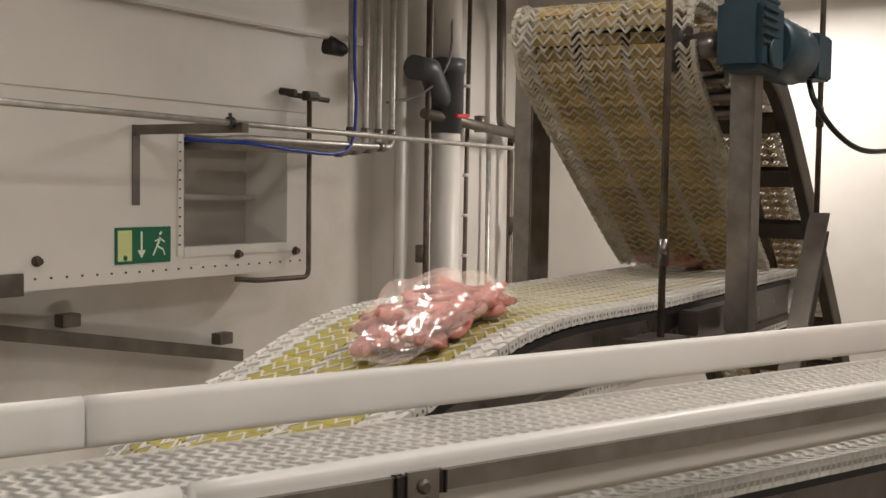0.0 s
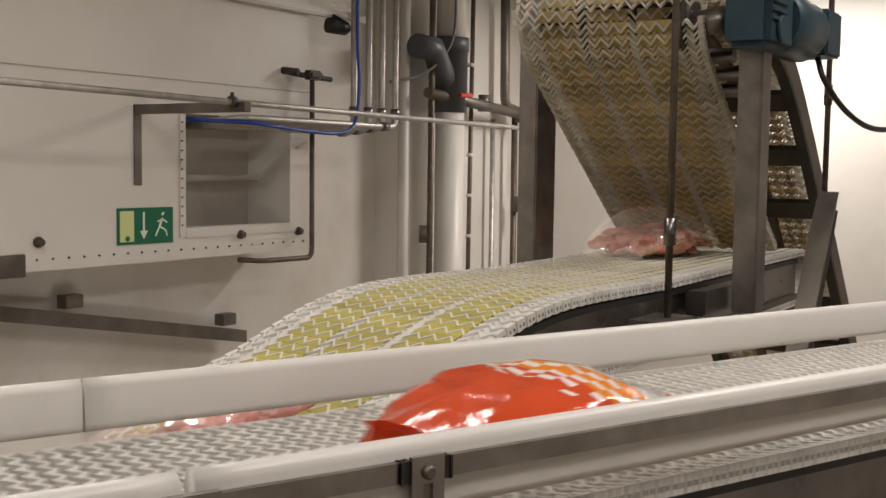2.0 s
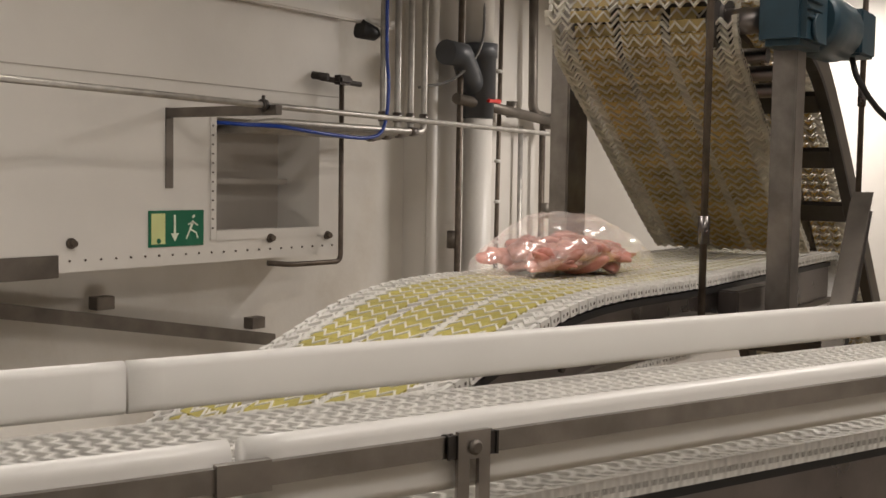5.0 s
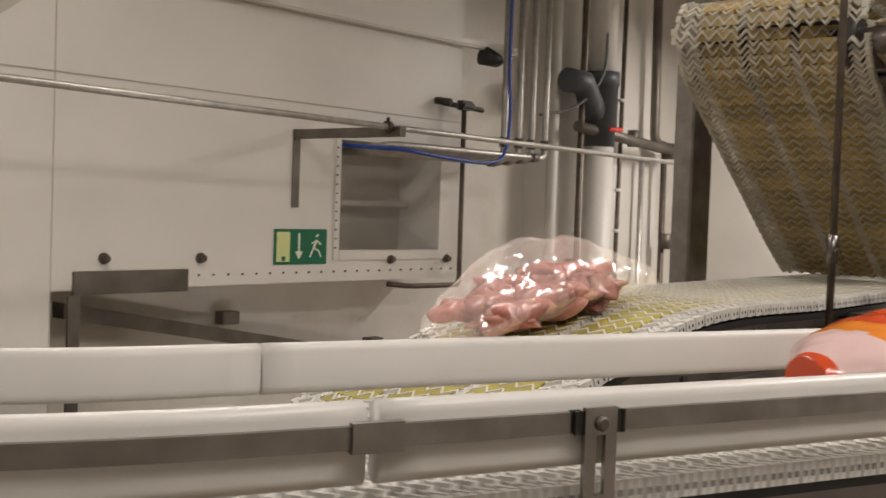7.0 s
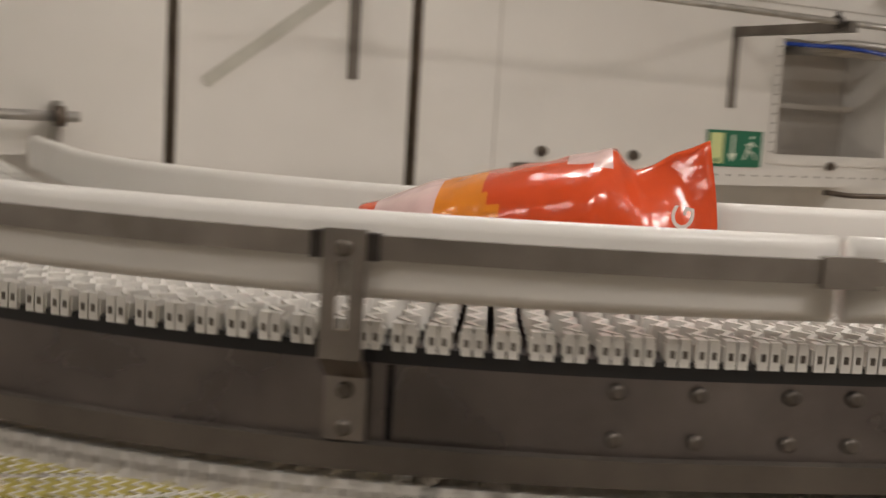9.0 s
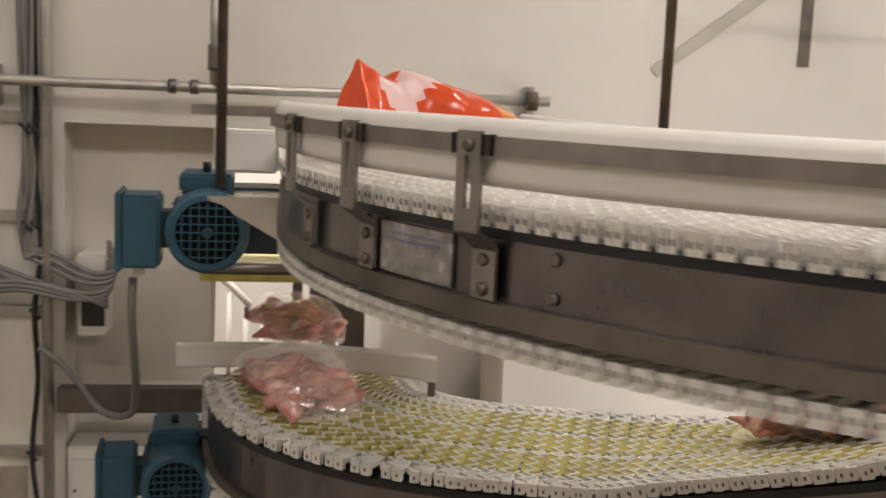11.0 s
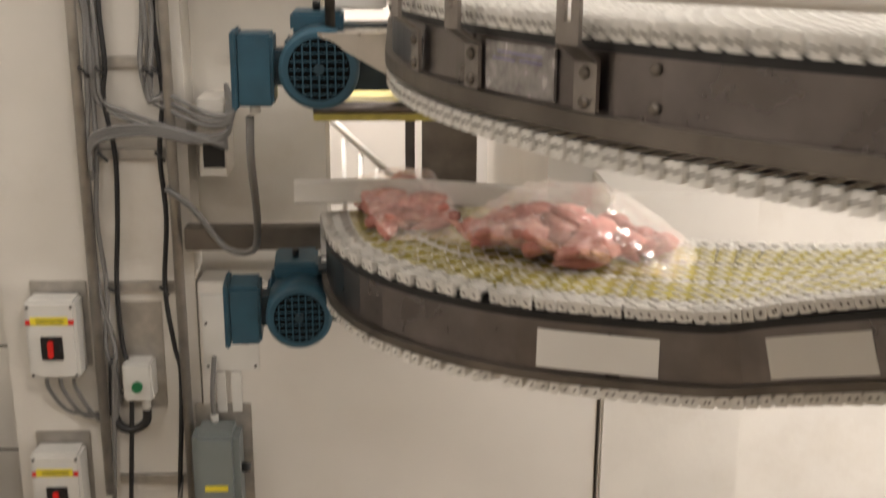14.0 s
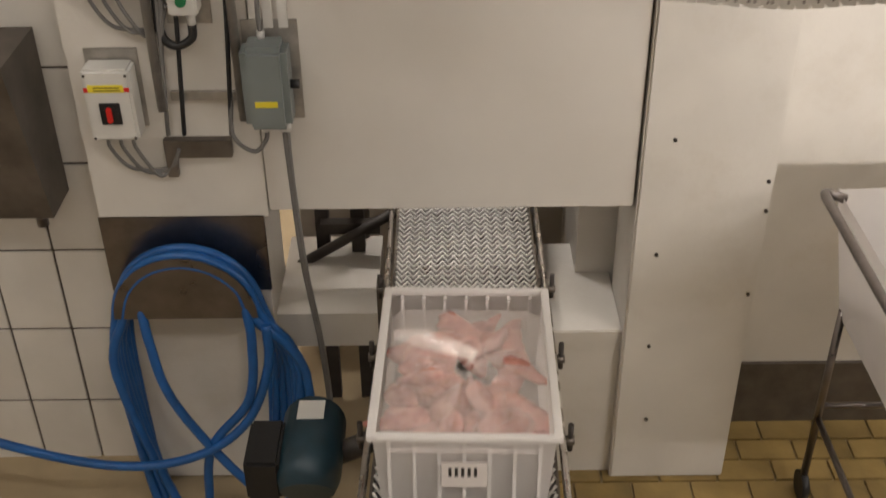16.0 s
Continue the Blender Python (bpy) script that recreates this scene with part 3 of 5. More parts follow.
part("belt", profile_sweep(bmesh.new(), UPPER.rows(UPPER.near(-0.06, 2.31), US1), rect(-UP_W / 2, UP_W / 2, -0.03, -0.004)), M_BELT, far)
part("frame", profile_sweep(bmesh.new(), UPPER.rows(UPPER.near(-0.06, 2.31), US1), rect(-UP_W / 2 + 0.02, UP_W / 2 - 0.02, -0.15, -0.031)), M_STEEL, far)


# ---- elevator ----
ELEV = Line([tuple(p) for p in smooth_curve([(4.95, 0.95, 1.05), (4.2, 0.95, 1.87), (3.4, 0.95, 2.72), (3.1, 0.95, 2.92), (2.80, 0.94, 2.975)], 16)])
CURTAIN = Line([tuple(p) for p in bent([(2.80, 0.94, 2.975), (2.50, 0.93, 3.0), (2.495, 0.93, 2.84), (3.2, 0.97, 2.36), (3.32, 0.975, 2.285)], 0.11, 10)])
ROW_C = belt_row("belt_slat", LO_W, True, M_BELT2, M_TAN, sink=0.005, fill=0.42, hw=0.0046)
ROW_E = belt_row("belt_slat", LO_W, True, M_BELT2, M_TAN, sink=0.006, fill=0.2, hw=0.0044)
elevator = thing("elevator_conveyor", (0, 0, 0), "steep belt elevator with hanging yellow and white grip belt", "conveyor")
lay_belt(elevator, ELEV, ROW_E, 0.0, ELEV.length, flip=True, pitch=0.034)
lay_belt(elevator, CURTAIN, ROW_C, 0.0, CURTAIN.length, flip=True, pitch=0.034)
for sgn, lab in ((1, "near_frame"), (-1, "far_frame")):
    a = sgn * (LO_W / 2 + 0.02)
    part("side_frame", profile_sweep(bmesh.new(), ELEV.rows(0, ELEV.length - 0.05, 0.05), rect(a - 0.006, a + 0.006, -0.05, 0.03)), M_STEEL_DULL, elevator, "dull steel side frame")
    part("side_flange", profile_sweep(bmesh.new(), ELEV.rows(0, ELEV.length - 0.05, 0.05), rect(a - 0.02, a + 0.012, -0.066, -0.051)), M_DARK, elevator)
for i in range(9):
    p, sd, up = ELEV.axes(0.5 + i * 0.235)
    m = Matrix((sd.cross(up), sd, up)).transposed().to_4x4()
    m.translation = p
    part("cross_slat", new_box(-0.035, 0.035, -LO_W / 2, LO_W / 2, -0.07, -0.05, m=m), M_DARK, elevator, "dark steel cross slat")
for y in (0.85, 1.02):
    part("runner", profile_sweep(bmesh.new(), ELEV.rows(0, ELEV.length - 0.1, 0.08), rect(y - 0.945, y - 0.915, -0.05, -0.03)), M_STEEL_DULL, elevator)
for k in range(3):
    part("roller", new_tube([(2.78 + 0.06 * k, 0.70, 2.83 - 0.04 * k), (2.78 + 0.06 * k, 1.16, 2.83 - 0.04 * k)], 0.02, 12), M_STEEL, elevator, "bright steel roller")
part("drum", new_tube([(2.58, 0.73, 2.90), (2.58, 1.13, 2.90)], 0.045, 20), M_DARK, elevator)
part("post", new_box(2.62, 2.69, 0.575, 0.635, 2.19, 2.83, 0.004), M_STRAP, elevator, "square stainless post")
part("post_foot", new_box(2.48, 2.70, 0.65, 0.70, 2.19, 2.25, 0.004), M_STEEL, elevator)
part("rear_post", new_box(2.78, 2.90, 1.27, 1.33, 1.2, 3.0, 0.004), M_STRAP, elevator, "square stainless post")
part("cable_arm", profile_sweep(bmesh.new(), [(Vector(p), Vector((0, 1, 0)), Vector((0.7, 0, 0.7))) for p in ((2.86, 0, 2.47), (2.60, 0, 2.05), (2.5, 0, 1.8))], rect(0.45, 0.50, -0.022, 0.022)), M_STEEL_DULL, elevator, "slanting steel channel")
part("channel", profile_sweep(bmesh.new(), [(Vector(p), Vector((0, 1, 0)), Vector((0.7, 0, 0.7))) for p in ((2.95, 0, 2.43), (2.72, 0, 2.02), (2.6, 0, 1.8))], rect(0.47, 0.53, -0.008, 0.008)), M_DARK, elevator)


def fan_motor(place, r, rz, group, label, box_side=-1, tall=0.14):
    """A small geared motor that shows its round fan cowl, with a terminal box and a gear housing."""
    mo = thing("gear_motor", place, label, "motor", group, rz=rz)
    bm = bmesh.new()
    tube(bm, [(0, -0.10, 0), (0, -0.093, 0), (0, 0.02, 0)], r, 32, radii=[r * 0.9, r, r])
    part("cowl", bm, M_MOTOR, mo, "petrol blue fan cowl")
    part("fan_recess", new_tube([(0, -0.1022, 0), (0, -0.1005, 0)], r * 0.76, 28), M_VOID, mo)
    bm = bmesh.new()
    for k in range(-3, 4):
        h = math.sqrt(max(0, (r * 0.73) ** 2 - (k * r * 0.2) ** 2))
        box(bm, k * r * 0.2 - 0.0012, k * r * 0.2 + 0.0012, -0.1045, -0.103, -h, h)
        box(bm, -h, h, -0.1045, -0.103, k * r * 0.2 - 0.0012, k * r * 0.2 + 0.0012)
    part("fan_grille", bm, M_MOTOR, mo, "wire fan grille")
    part("hub_cap", new_tube([(0, -0.107, 0), (0, -0.102, 0)], r * 0.13, 12), M_GEAR, mo)
    bm = bmesh.new()
    tube(bm, [(0, 0.02, 0), (0, 0.16, 0)], r * 0.92, 24)
    for k in range(18):
        a = radians(20 * k)
        m = Matrix.Rotation(a, 4, "Y")
        box(bm, -0.003, 0.003, 0.025, 0.15, r * 0.9, r * 1.06, m=m)
    part("finned_body", bm, M_MOTOR, mo)
    s = box_side
    x0, x1 = sorted((s * (r + 0.012), s * (r + 0.085)))
    tb = part("terminal_box", new_box(x0, x1, -0.06, 0.05, -tall * 0.55, tall * 0.45, 0.006), M_MOTOR, mo, "blue terminal box")
    part("lid", new_box(min(s * (r + 0.082), s * (r + 0.094)), max(s * (r + 0.082), s * (r + 0.094)), -0.066, 0.056, -tall * 0.6, tall * 0.5, 0.004), M_MOTOR, tb)
    part("neck", new_box(*sorted((s * r * 0.85, s * (r + 0.014))), -0.03, 0.03, -0.04, 0.03), M_GEAR, mo)
    part("cable_gland", new_tube([(s * (r + 0.055), 0, -tall * 0.55 - 0.02), (s * (r + 0.055), 0, -tall * 0.55)], 0.011, 8), M_LGREY, mo)
    part("gear_housing", new_box(-s * -0.02 if s < 0 else -0.15, 0.15 if s < 0 else 0.02, 0.02, 0.16, -r * 0.75, r * 0.95, 0.012), M_GEAR, mo)
    part("top_cap", new_box(-r * 0.75, r * 0.6, 0.0, 0.14, r * 0.8, r * 1.3, 0.006), M_MOTOR, mo)
    part("breather", new_tube([(-r * 0.1, 0.06, r * 1.3), (-r * 0.1, 0.06, r * 1.55)], 0.008, 8), M_BLACK, mo)
    return mo


fan_motor((-0.422, 1.95, 2.046), 0.078, 2, "conveyor gear motors", "petrol blue gear motor with a round fan grille")
m_low = fan_motor((-0.497, 2.15, 1.474), 0.074, 4, "conveyor gear motors", "petrol blue gear motor under the lower belt", tall=0.135)
mount = thing("motor_bracket", (-0.33, 1.9, 2.08), "folded stainless motor bracket on the conveyor end", "bracket")
part("top_plate", new_box(-0.09, 0.06, -0.05, 0.16, 0.03, 0.035), M_BRIGHT, mount)
bm = bmesh.new()
v = [bm.verts.new(c) for c in ((-0.09, -0.05, 0.03), (0.06, -0.05, 0.03), (0.06, -0.05, -0.055), (-0.09, -0.046, 0.03), (0.06, -0.046, 0.03), (0.06, -0.046, -0.055))]
for f in ((0, 1, 2), (5, 4, 3), (0, 3, 4, 1), (1, 4, 5, 2), (2, 5, 3, 0)):
    bm.faces.new([v[i] for i in f])
part("gusset", bm, M_BRIGHT, mount)
beam = thing("support_beam", (-0.62, 2.47, 1.55), "grey steel beam carrying the lower motor", "beam")
part("bar", new_box(-0.19, 0.30, -0.03, 0.02, -0.03, 0.03, 0.003), M_STEEL_DULL, beam)

gear = thing("gear_motor", (2.60, 0.615, 2.90), "dark blue geared motor on the stainless post", "motor")
bm = new_box(-0.10, 0.09, -0.09, 0.02, -0.08, 0.09, 0.015)
gh = part("gear_housing", bm, M_GEAR, gear)
for k in range(6):
    part("fin", new_box(-0.095, 0.02, -0.097, -0.0901, -0.02 + k * 0.02, -0.01 + k * 0.02, 0.002), M_GEAR, gh)
part("cover", new_tube([(-0.02, -0.10, -0.035), (-0.02, -0.09, -0.035)], 0.032, 20), M_GEAR, gear)
part("shaft", new_tube([(-0.03, 0.02, -0.01), (-0.03, 0.14, -0.01)], 0.032, 16), M_STEEL, gear, "bright steel shaft")
part("flange", new_tube([(-0.03, 0.125, -0.01), (-0.03, 0.145, -0.01)], 0.07, 20), M_DARK, gear)
part("motor_body", new_tube([(0.09, -0.03, 0.0), (0.12, -0.03, 0.0), (0.34, -0.03, 0.0), (0.36, -0.03, 0.0)], 0.07, 20, radii=[0.075, 0.082, 0.08, 0.06]), M_GEAR, gear)
part("terminal_box", new_box(0.36, 0.50, -0.10, -0.01, -0.06, 0.06, 0.006), M_GEAR, gear)
part("cable", new_tube(smooth_curve([(0.42, -0.06, -0.06), (0.42, -0.08, -0.12), (0.5, -0.12, -0.2), (0.7, -0.15, -0.24), (1.2, -0.15, -0.22)]), 0.008, 8), M_BLACK, gear, "black motor cable")


def hanger(x, y, z0, r=0.0085, label="tarnished steel hanger rod with a nut"):
    h = thing("hanger_rod", (x, y, z0), label, "hanger rod", "hanger rods")
    part("rod", new_tube([(0, 0, -0.05), (0, 0, CEIL - z0)], r, 8), M_RUST, h)
    return h


h1 = hanger(2.262, 0.655, 2.20)
part("coupling", new_tube([(0, 0, 0.17), (0, 0, 0.23)], 0.013, 6), M_STEEL, h1)
part("foot", new_box(-0.09, 0.07, -0.035, 0.06, 0.0, 0.012, 0.002), M_STEEL_DULL, h1)
h2 = hanger(3.32, 0.60, 2.45)
part("coupling", new_tube([(0, 0, 0.28), (0, 0, 0.34)], 0.012, 6), M_STEEL, h2)
for x, y, ax, ay in ((0.63, 1.27, 0.6, 0.86), (0.30, 1.41, 0.24, 1.17)):
    h = hanger(x, y, 2.10)
    part("arm", new_tube([(0, 0, 0.0), (ax - x, ay - y, 0.0)], 0.012, 8), M_STEEL_DULL, h)
hanger(-0.40, 1.93, 2.12, 0.010, "steel hanger rod at the motor bracket")

# holes and bolts in the plates
for s in (3.4 - 0.102, 3.4 - 0.05, 3.4 + 0.02, on_bend(244), on_bend(218.3)):
    p, sd, up = UPPER.axes(s)
    for dz in (-0.046, -0.084):
        c = p + sd * (UP_W / 2 - 0.004) + up * dz
        part("bolt", new_tube([c, c + sd * 0.004, c + sd * 0.006], 0.008, 10, radii=[0.0065, 0.0065, 0.004]), M_STEEL_DULL, upper)
p, sd, up = UPPER.axes(3.4 - 0.208)
c = p + sd * (UP_W / 2 - 0.0036) + up * -0.066
part("hole", new_tube([c, c + sd * 0.0006], 0.0265, 24), M_VOID, upper, "round hole in the side plate")
part("hole_edge", new_tube([c + sd * 0.0004 + (sd.cross(up) * math.cos(a) + up * math.sin(a)) * 0.0275 for a in [math.pi * k / 12 for k in range(25)]], 0.0012, 6), M_STEEL, upper)
for s, w in ((3.4 - 0.285, 0.006), (on_bend(235.6), 0.002), (on_bend(213.6), 0.006), (on_bend(203.4), 0.005)):
    part("plate_gap", profile_sweep(bmesh.new(), UPPER.rows(s - w, s + w, w), rect(UP_W / 2 - 0.0036, UP_W / 2 - 0.0028, -0.096, -0.036)), M_VOID, upper, "dark gap between two side plates")
part("cover_plate", profile_sweep(bmesh.new(), UPPER.rows(on_bend(211.6), on_bend(205.2), 0.03), rect(UP_W / 2 - 0.003, UP_W / 2 + 0.0005, -0.094, -0.038)), M_COVER, upper, "scuffed plastic cover plate with a faded label")
for a0, a1, z in ((210.6, 206.5, -0.048), (210.6, 208.6, -0.055), (208.2, 206.0, -0.056)):
    part("faded_print", profile_sweep(bmesh.new(), UPPER.rows(on_bend(a0), on_bend(a1), 0.02), rect(UP_W / 2 + 0.0004, UP_W / 2 + 0.001, z - 0.0018, z)), M_FADED, upper)
for s0 in (LOWER.near(0.55, 1.555), LOWER.near(0.16, 1.755)):
    part("white_patch", profile_sweep(bmesh.new(), LOWER.rows(s0 - 0.10, s0 + 0.10, 0.03), rect(LO_W / 2 - 0.0038, LO_W / 2 - 0.0015, -0.132, -0.06)), M_RAIL, lower, "blank white cover sheet")
for x in (2.55, 2.45, 2.1, 2.0):
    bm = bmesh.new()
    c = Vector((x, 0.93 - LO_W / 2 + 0.0035, 2.19))
    tube(bm, [c, c - Vector((0, 0.0008, 0))], 0.02 if x != 2.0 else 0.024, 16)
    part("oval_hole", bm, M_BLACK, lower, "dark hole in the side plate")
for x in (1.82, 1.88, 1.76, 1.70):
    c = Vector((x, 0.93 - LO_W / 2 + 0.003, 2.215 - max(0, 1.84 - x) * 0.35))
    part("bolt", new_tube([c, c - Vector((0, 0.008, 0))], 0.008, 8), M_DARK, lower)
defl = thing("guide_rail", (0, 0, 0), "off-white curved plastic guide rail over the belt end", "guide rail")
rows = [(Vector(p), Vector((0, 1, 0)), Vector((0, 0, 1))) for p in smooth_curve([(0.05, 2.03, 1.74), (-0.08, 2.10, 1.74), (-0.22, 2.14, 1.74), (-0.36, 2.15, 1.74), (-0.5, 2.14, 1.74)], 6)]
part("rail", profile_sweep(bmesh.new(), rows, round_rect(-0.011, 0.011, -0.028, 0.028, 0.009)), M_RAIL, defl)
part("stay", new_box(0.035, 0.05, 2.035, 2.05, 1.66, 1.735), M_STEEL, defl)

over = thing("overhead_frame", (4.45, 1.9, 3.56), "dark steel frame hung under the ceiling", "frame", rz=-65)
part("beam", new_box(-0.75, 0.75, -0.04, 0.04, -0.05, 0.05, 0.004), M_STEEL_DULL, over)
part("upper_beam", new_box(-0.75, 0.75, 0.1, 0.18, 0.08, 0.2, 0.004), M_DARK, over)
part("pipe", new_tube([(-0.75, -0.1, 0.09), (-0.2, -0.1, 0.07), (0.3, -0.1, 0.1), (0.75, -0.1, 0.1)], 0.022, 10), M_DARK, over)
for x in (-0.5, 0.0, 0.5):
    part("drop_rod", new_tube([(x, 0.0, -0.03), (x, 0.0, CEIL - 3.56)], 0.012, 8), M_STEEL_DULL, over)
    part("plate", new_box(x - 0.04, x + 0.04, -0.05, -0.041, -0.03, 0.2, 0.002), M_STEEL_DULL, over)

# ---- pipes and fittings on the panel wall ----
run = thing("pipe_run", (0, 0, 0), "long thin galvanised pipe carried on wall brackets", "pipe")
part("pipe", new_tube([(0.95, 2.737, 2.787), (3.07, 2.737, 2.768), (5.45, 2.737, 2.75)], 0.0125, 10), M_GALV, run)
for x in (3.075, 1.43):
    part("clamp", new_tube([(x - 0.012, 2.737, 2.77), (x + 0.012, 2.737, 2.77)], 0.021, 10), M_DARK, run)
    part("clamp_bolt", new_tube([(x, 2.737, 2.74), (x, 2.737, 2.805)], 0.007, 8), M_DARK, run)
for x, z in ((3.11, 2.752), (1.41, 2.765)):
    br = thing("wall_bracket", (x, PY, z), "grey angled steel wall bracket", "bracket", "wall brackets")
    part("arm", new_box(-0.019, 0.019, -0.61, -0.006, -0.02, 0.018, 0.002), M_STEEL_DULL, br)
    part("leg", new_box(-0.02, 0.02, -0.006, 0.0, -0.31, 0.02, 0.001), M_STEEL_DULL, br)
# slanting band laid on the panel, a little greyer than it; supports nothing
brace = thing("wall_strip", (0.90, PY, 2.415), "pale grey strip running slantwise up the panel", "strip")
part("strip", new_box(0, 1.75, -0.006, 0.0, -0.02, 0.02, 0.001, m=Matrix.Rotation(-math.atan(0.75), 4, "Y")), mat("pale_grey_strip", (0.47, 0.45, 0.39), 0.5), brace)
pipes = thing("pipe_group", (0, 0, 0), "bundle of bright steel pipes bending off the wall", "pipe")
for k, x in enumerate((4.42, 4.515, 4.60, 4.69)):
    part("pipe", new_tube(bent([(x, 3.2 - 0.02 * k, CEIL), (x, 3.2 - 0.02 * k, 2.70 + 0.012 * k), (3.55, 3.21 - 0.02 * k, 2.70 + 0.012 * k), (3.46, 3.38, 2.70)], 0.05), 0.017, 10), M_GALV, pipes)
    part("union", new_tube([(x, 3.2 - 0.02 * k, 2.78), (x, 3.2 - 0.02 * k, 2.83)], 0.024, 8), M_STEEL, pipes)
    part("elbow_collar", new_tube([(x - 0.12, 3.2 - 0.02 * k, 2.70 + 0.012 * k), (x - 0.07, 3.2 - 0.02 * k, 2.70 + 0.012 * k)], 0.024, 8), M_STEEL, pipes)
air = thing("air_tube", (0, 0, 0), "thin blue air tube tied along the pipes", "tube")
part("tube", new_tube(smooth_curve([(4.40, 3.16, CEIL), (4.395, 3.16, 3.2), (4.40, 3.15, 2.95), (4.34, 3.13, 2.75), (4.2, 3.12, 2.69), (3.9, 3.12, 2.695), (3.6, 3.13, 2.715), (3.44, 3.22, 2.72), (3.40, 3.36, 2.73)]), 0.009, 8), M_BLUETUBE, air)
vp = thing("valve_pipe", (0, 0, 0), "thin pipe with a dark valve and elbow", "pipe")
part("pipe", new_tube(bent([(4.12, 3.22, 2.95), (4.125, 3.22, 2.09), (3.8, 3.25, 2.09), (3.7, 3.30, 2.10)], 0.04), 0.0125, 10), M_RUST, vp)
part("valve", new_box(4.07, 4.17, 3.185, 3.245, 2.94, 2.985, 0.012), M_DARK, vp, "dark ball valve")
part("handle", new_tube([(4.0, 3.25, 2.965), (4.24, 3.2, 2.95)], 0.013, 8), M_DARK, vp)
part("inlet", new_tube([(4.02, 3.22, 2.97), (4.0, 3.3, 2.98)], 0.018, 8), M_DARK, vp)
cam_box = thing("wall_sensor", (4.37, 3.27, 3.215), "small black plastic spotlight on the wall", "sensor")
part("body", new_tube([(-0.06, 0, 0.02), (0.03, -0.03, 0.0), (0.05, -0.03, 0)], 0.04, 12, radii=[0.05, 0.035, 0.02]), M_BLACK, cam_box)
part("foot", new_box(-0.02, 0.02, 0.0, 0.03, -0.02, 0.02), M_BLACK, cam_box)

sign = thing("exit_sign", (3.0, PY, 2.20), "green and pale emergency exit sign with an arrow", "sign")
part("plate", new_box(0, 0.30, -0.006, 0.0, 0, 0.15, 0.001), M_GREEN, sign)
part("door_field", new_box(0.012, 0.085, -0.0075, -0.0062, 0.012, 0.138), M_SIGNY, sign)
part("knob", new_tube([(0.05, -0.009, 0.025), (0.05, -0.0076, 0.025)], 0.011, 12), M_GREEN, sign)
bm = new_box(0.132, 0.142, -0.0075, -0.0062, 0.05, 0.132)
v = [bm.verts.new(c) for c in ((0.115, -0.0075, 0.055), (0.159, -0.0075, 0.055), (0.137, -0.0075, 0.02))]
bm.faces.new(v)
part("arrow", bm, M_SIGNW, sign)
bm = bmesh.new()
for a, b, w in (((0.235, 0.118), (0.247, 0.128), 0.010), ((0.24, 0.105), (0.222, 0.07), 0.011), ((0.222, 0.07), (0.20, 0.03), 0.007), ((0.225, 0.068), (0.255, 0.055), 0.007), ((0.255, 0.055), (0.265, 0.03), 0.006), ((0.24, 0.10), (0.21, 0.09), 0.006), ((0.24, 0.10), (0.265, 0.085), 0.006)):
    m = Matrix.Translation((a[0], -0.0069, a[1])) @ Matrix.Rotation(-math.atan2(b[1] - a[1], b[0] - a[0]), 4, "Y")
    L = math.hypot(b[0] - a[0], b[1] - a[1])
    box(bm, 0, L, -0.0006, 0.0006, -w / 2, w / 2, m=m)
part("pictogram", bm, M_SIGNW, sign, "pale slanted strokes")

strip = thing("steel_edging", (0, 0, 0), "grey steel edging round the low opening", "trim", kind="structure")
part("top", new_box(2.07, 2.565, PY - 0.012, PY, 2.105, 2.19, 0.002), M_STEEL_DULL, strip)
part("side", new_box(2.05, 2.10, PY - 0.011, PY, 1.2, 2.105, 0.002), M_STEEL_DULL, strip)
rail = thing("steel_channel", (0, 0, 0), "dark steel channel sloping in the shade", "beam")
rows = [(Vector(p), Vector((0, 1, 0)), Vector((0, 0, 1))) for p in ((2.15, 3.52, 2.03), (3.95, 3.52, 1.70))]
part("channel", profile_sweep(bmesh.new(), rows, rect(-0.04, 0.04, -0.03, 0.03)), M_STEEL_DULL, rail)
for x, z in ((2.9, 1.935), (3.8, 1.765)):
    part("lug", new_box(x, x + 0.09, 3.49, 3.55, z, z + 0.055, 0.003), M_STEEL_DULL, rail)

# pillar with drain pipe and thin lines
slab("pillar", 5.17, 6.42, 3.46, 3.62, FLOOR, CEIL, material=M_WALL, label="white wall pillar behind the pipes")
drain = thing("drain_pipe", (5.46, 3.30, 0), "white drain pipe with a dark grey branch fitting", "pipe")
part("lower_pipe", new_tube([(0, 0, FLOOR), (0, 0, 2.9)], 0.085, 20), M_WALL, drain)
part("upper_pipe", new_tube([(0, 0, 3.25), (0, 0, CEIL)], 0.085, 20), M_WALL, drain)
M_PVC = mat("dark_grey_pvc", (0.075, 0.08, 0.09), 0.4, vary=0.1)
part("fitting", new_tube([(0, 0, 2.85), (0, 0, 2.95), (0, 0, 2.951), (0, 0, 3.2), (0, 0, 3.201), (0, 0, 3.28)], 0.1, 20, radii=[0.09, 0.09, 0.1, 0.1, 0.108, 0.108]), M_PVC, drain, "dark grey plastic branch fitting")
part("branch", new_tube([(-0.02, 0, 3.0), (-0.14, -0.01, 3.12), (-0.2, -0.01, 3.2), (-0.36, -0.01, 3.2)], 0.07, 16), M_PVC, drain)
lines = thing("pipe_cluster", (0, 0, 0), "thin dark pipes and rods with clips before the pillar", "pipe")
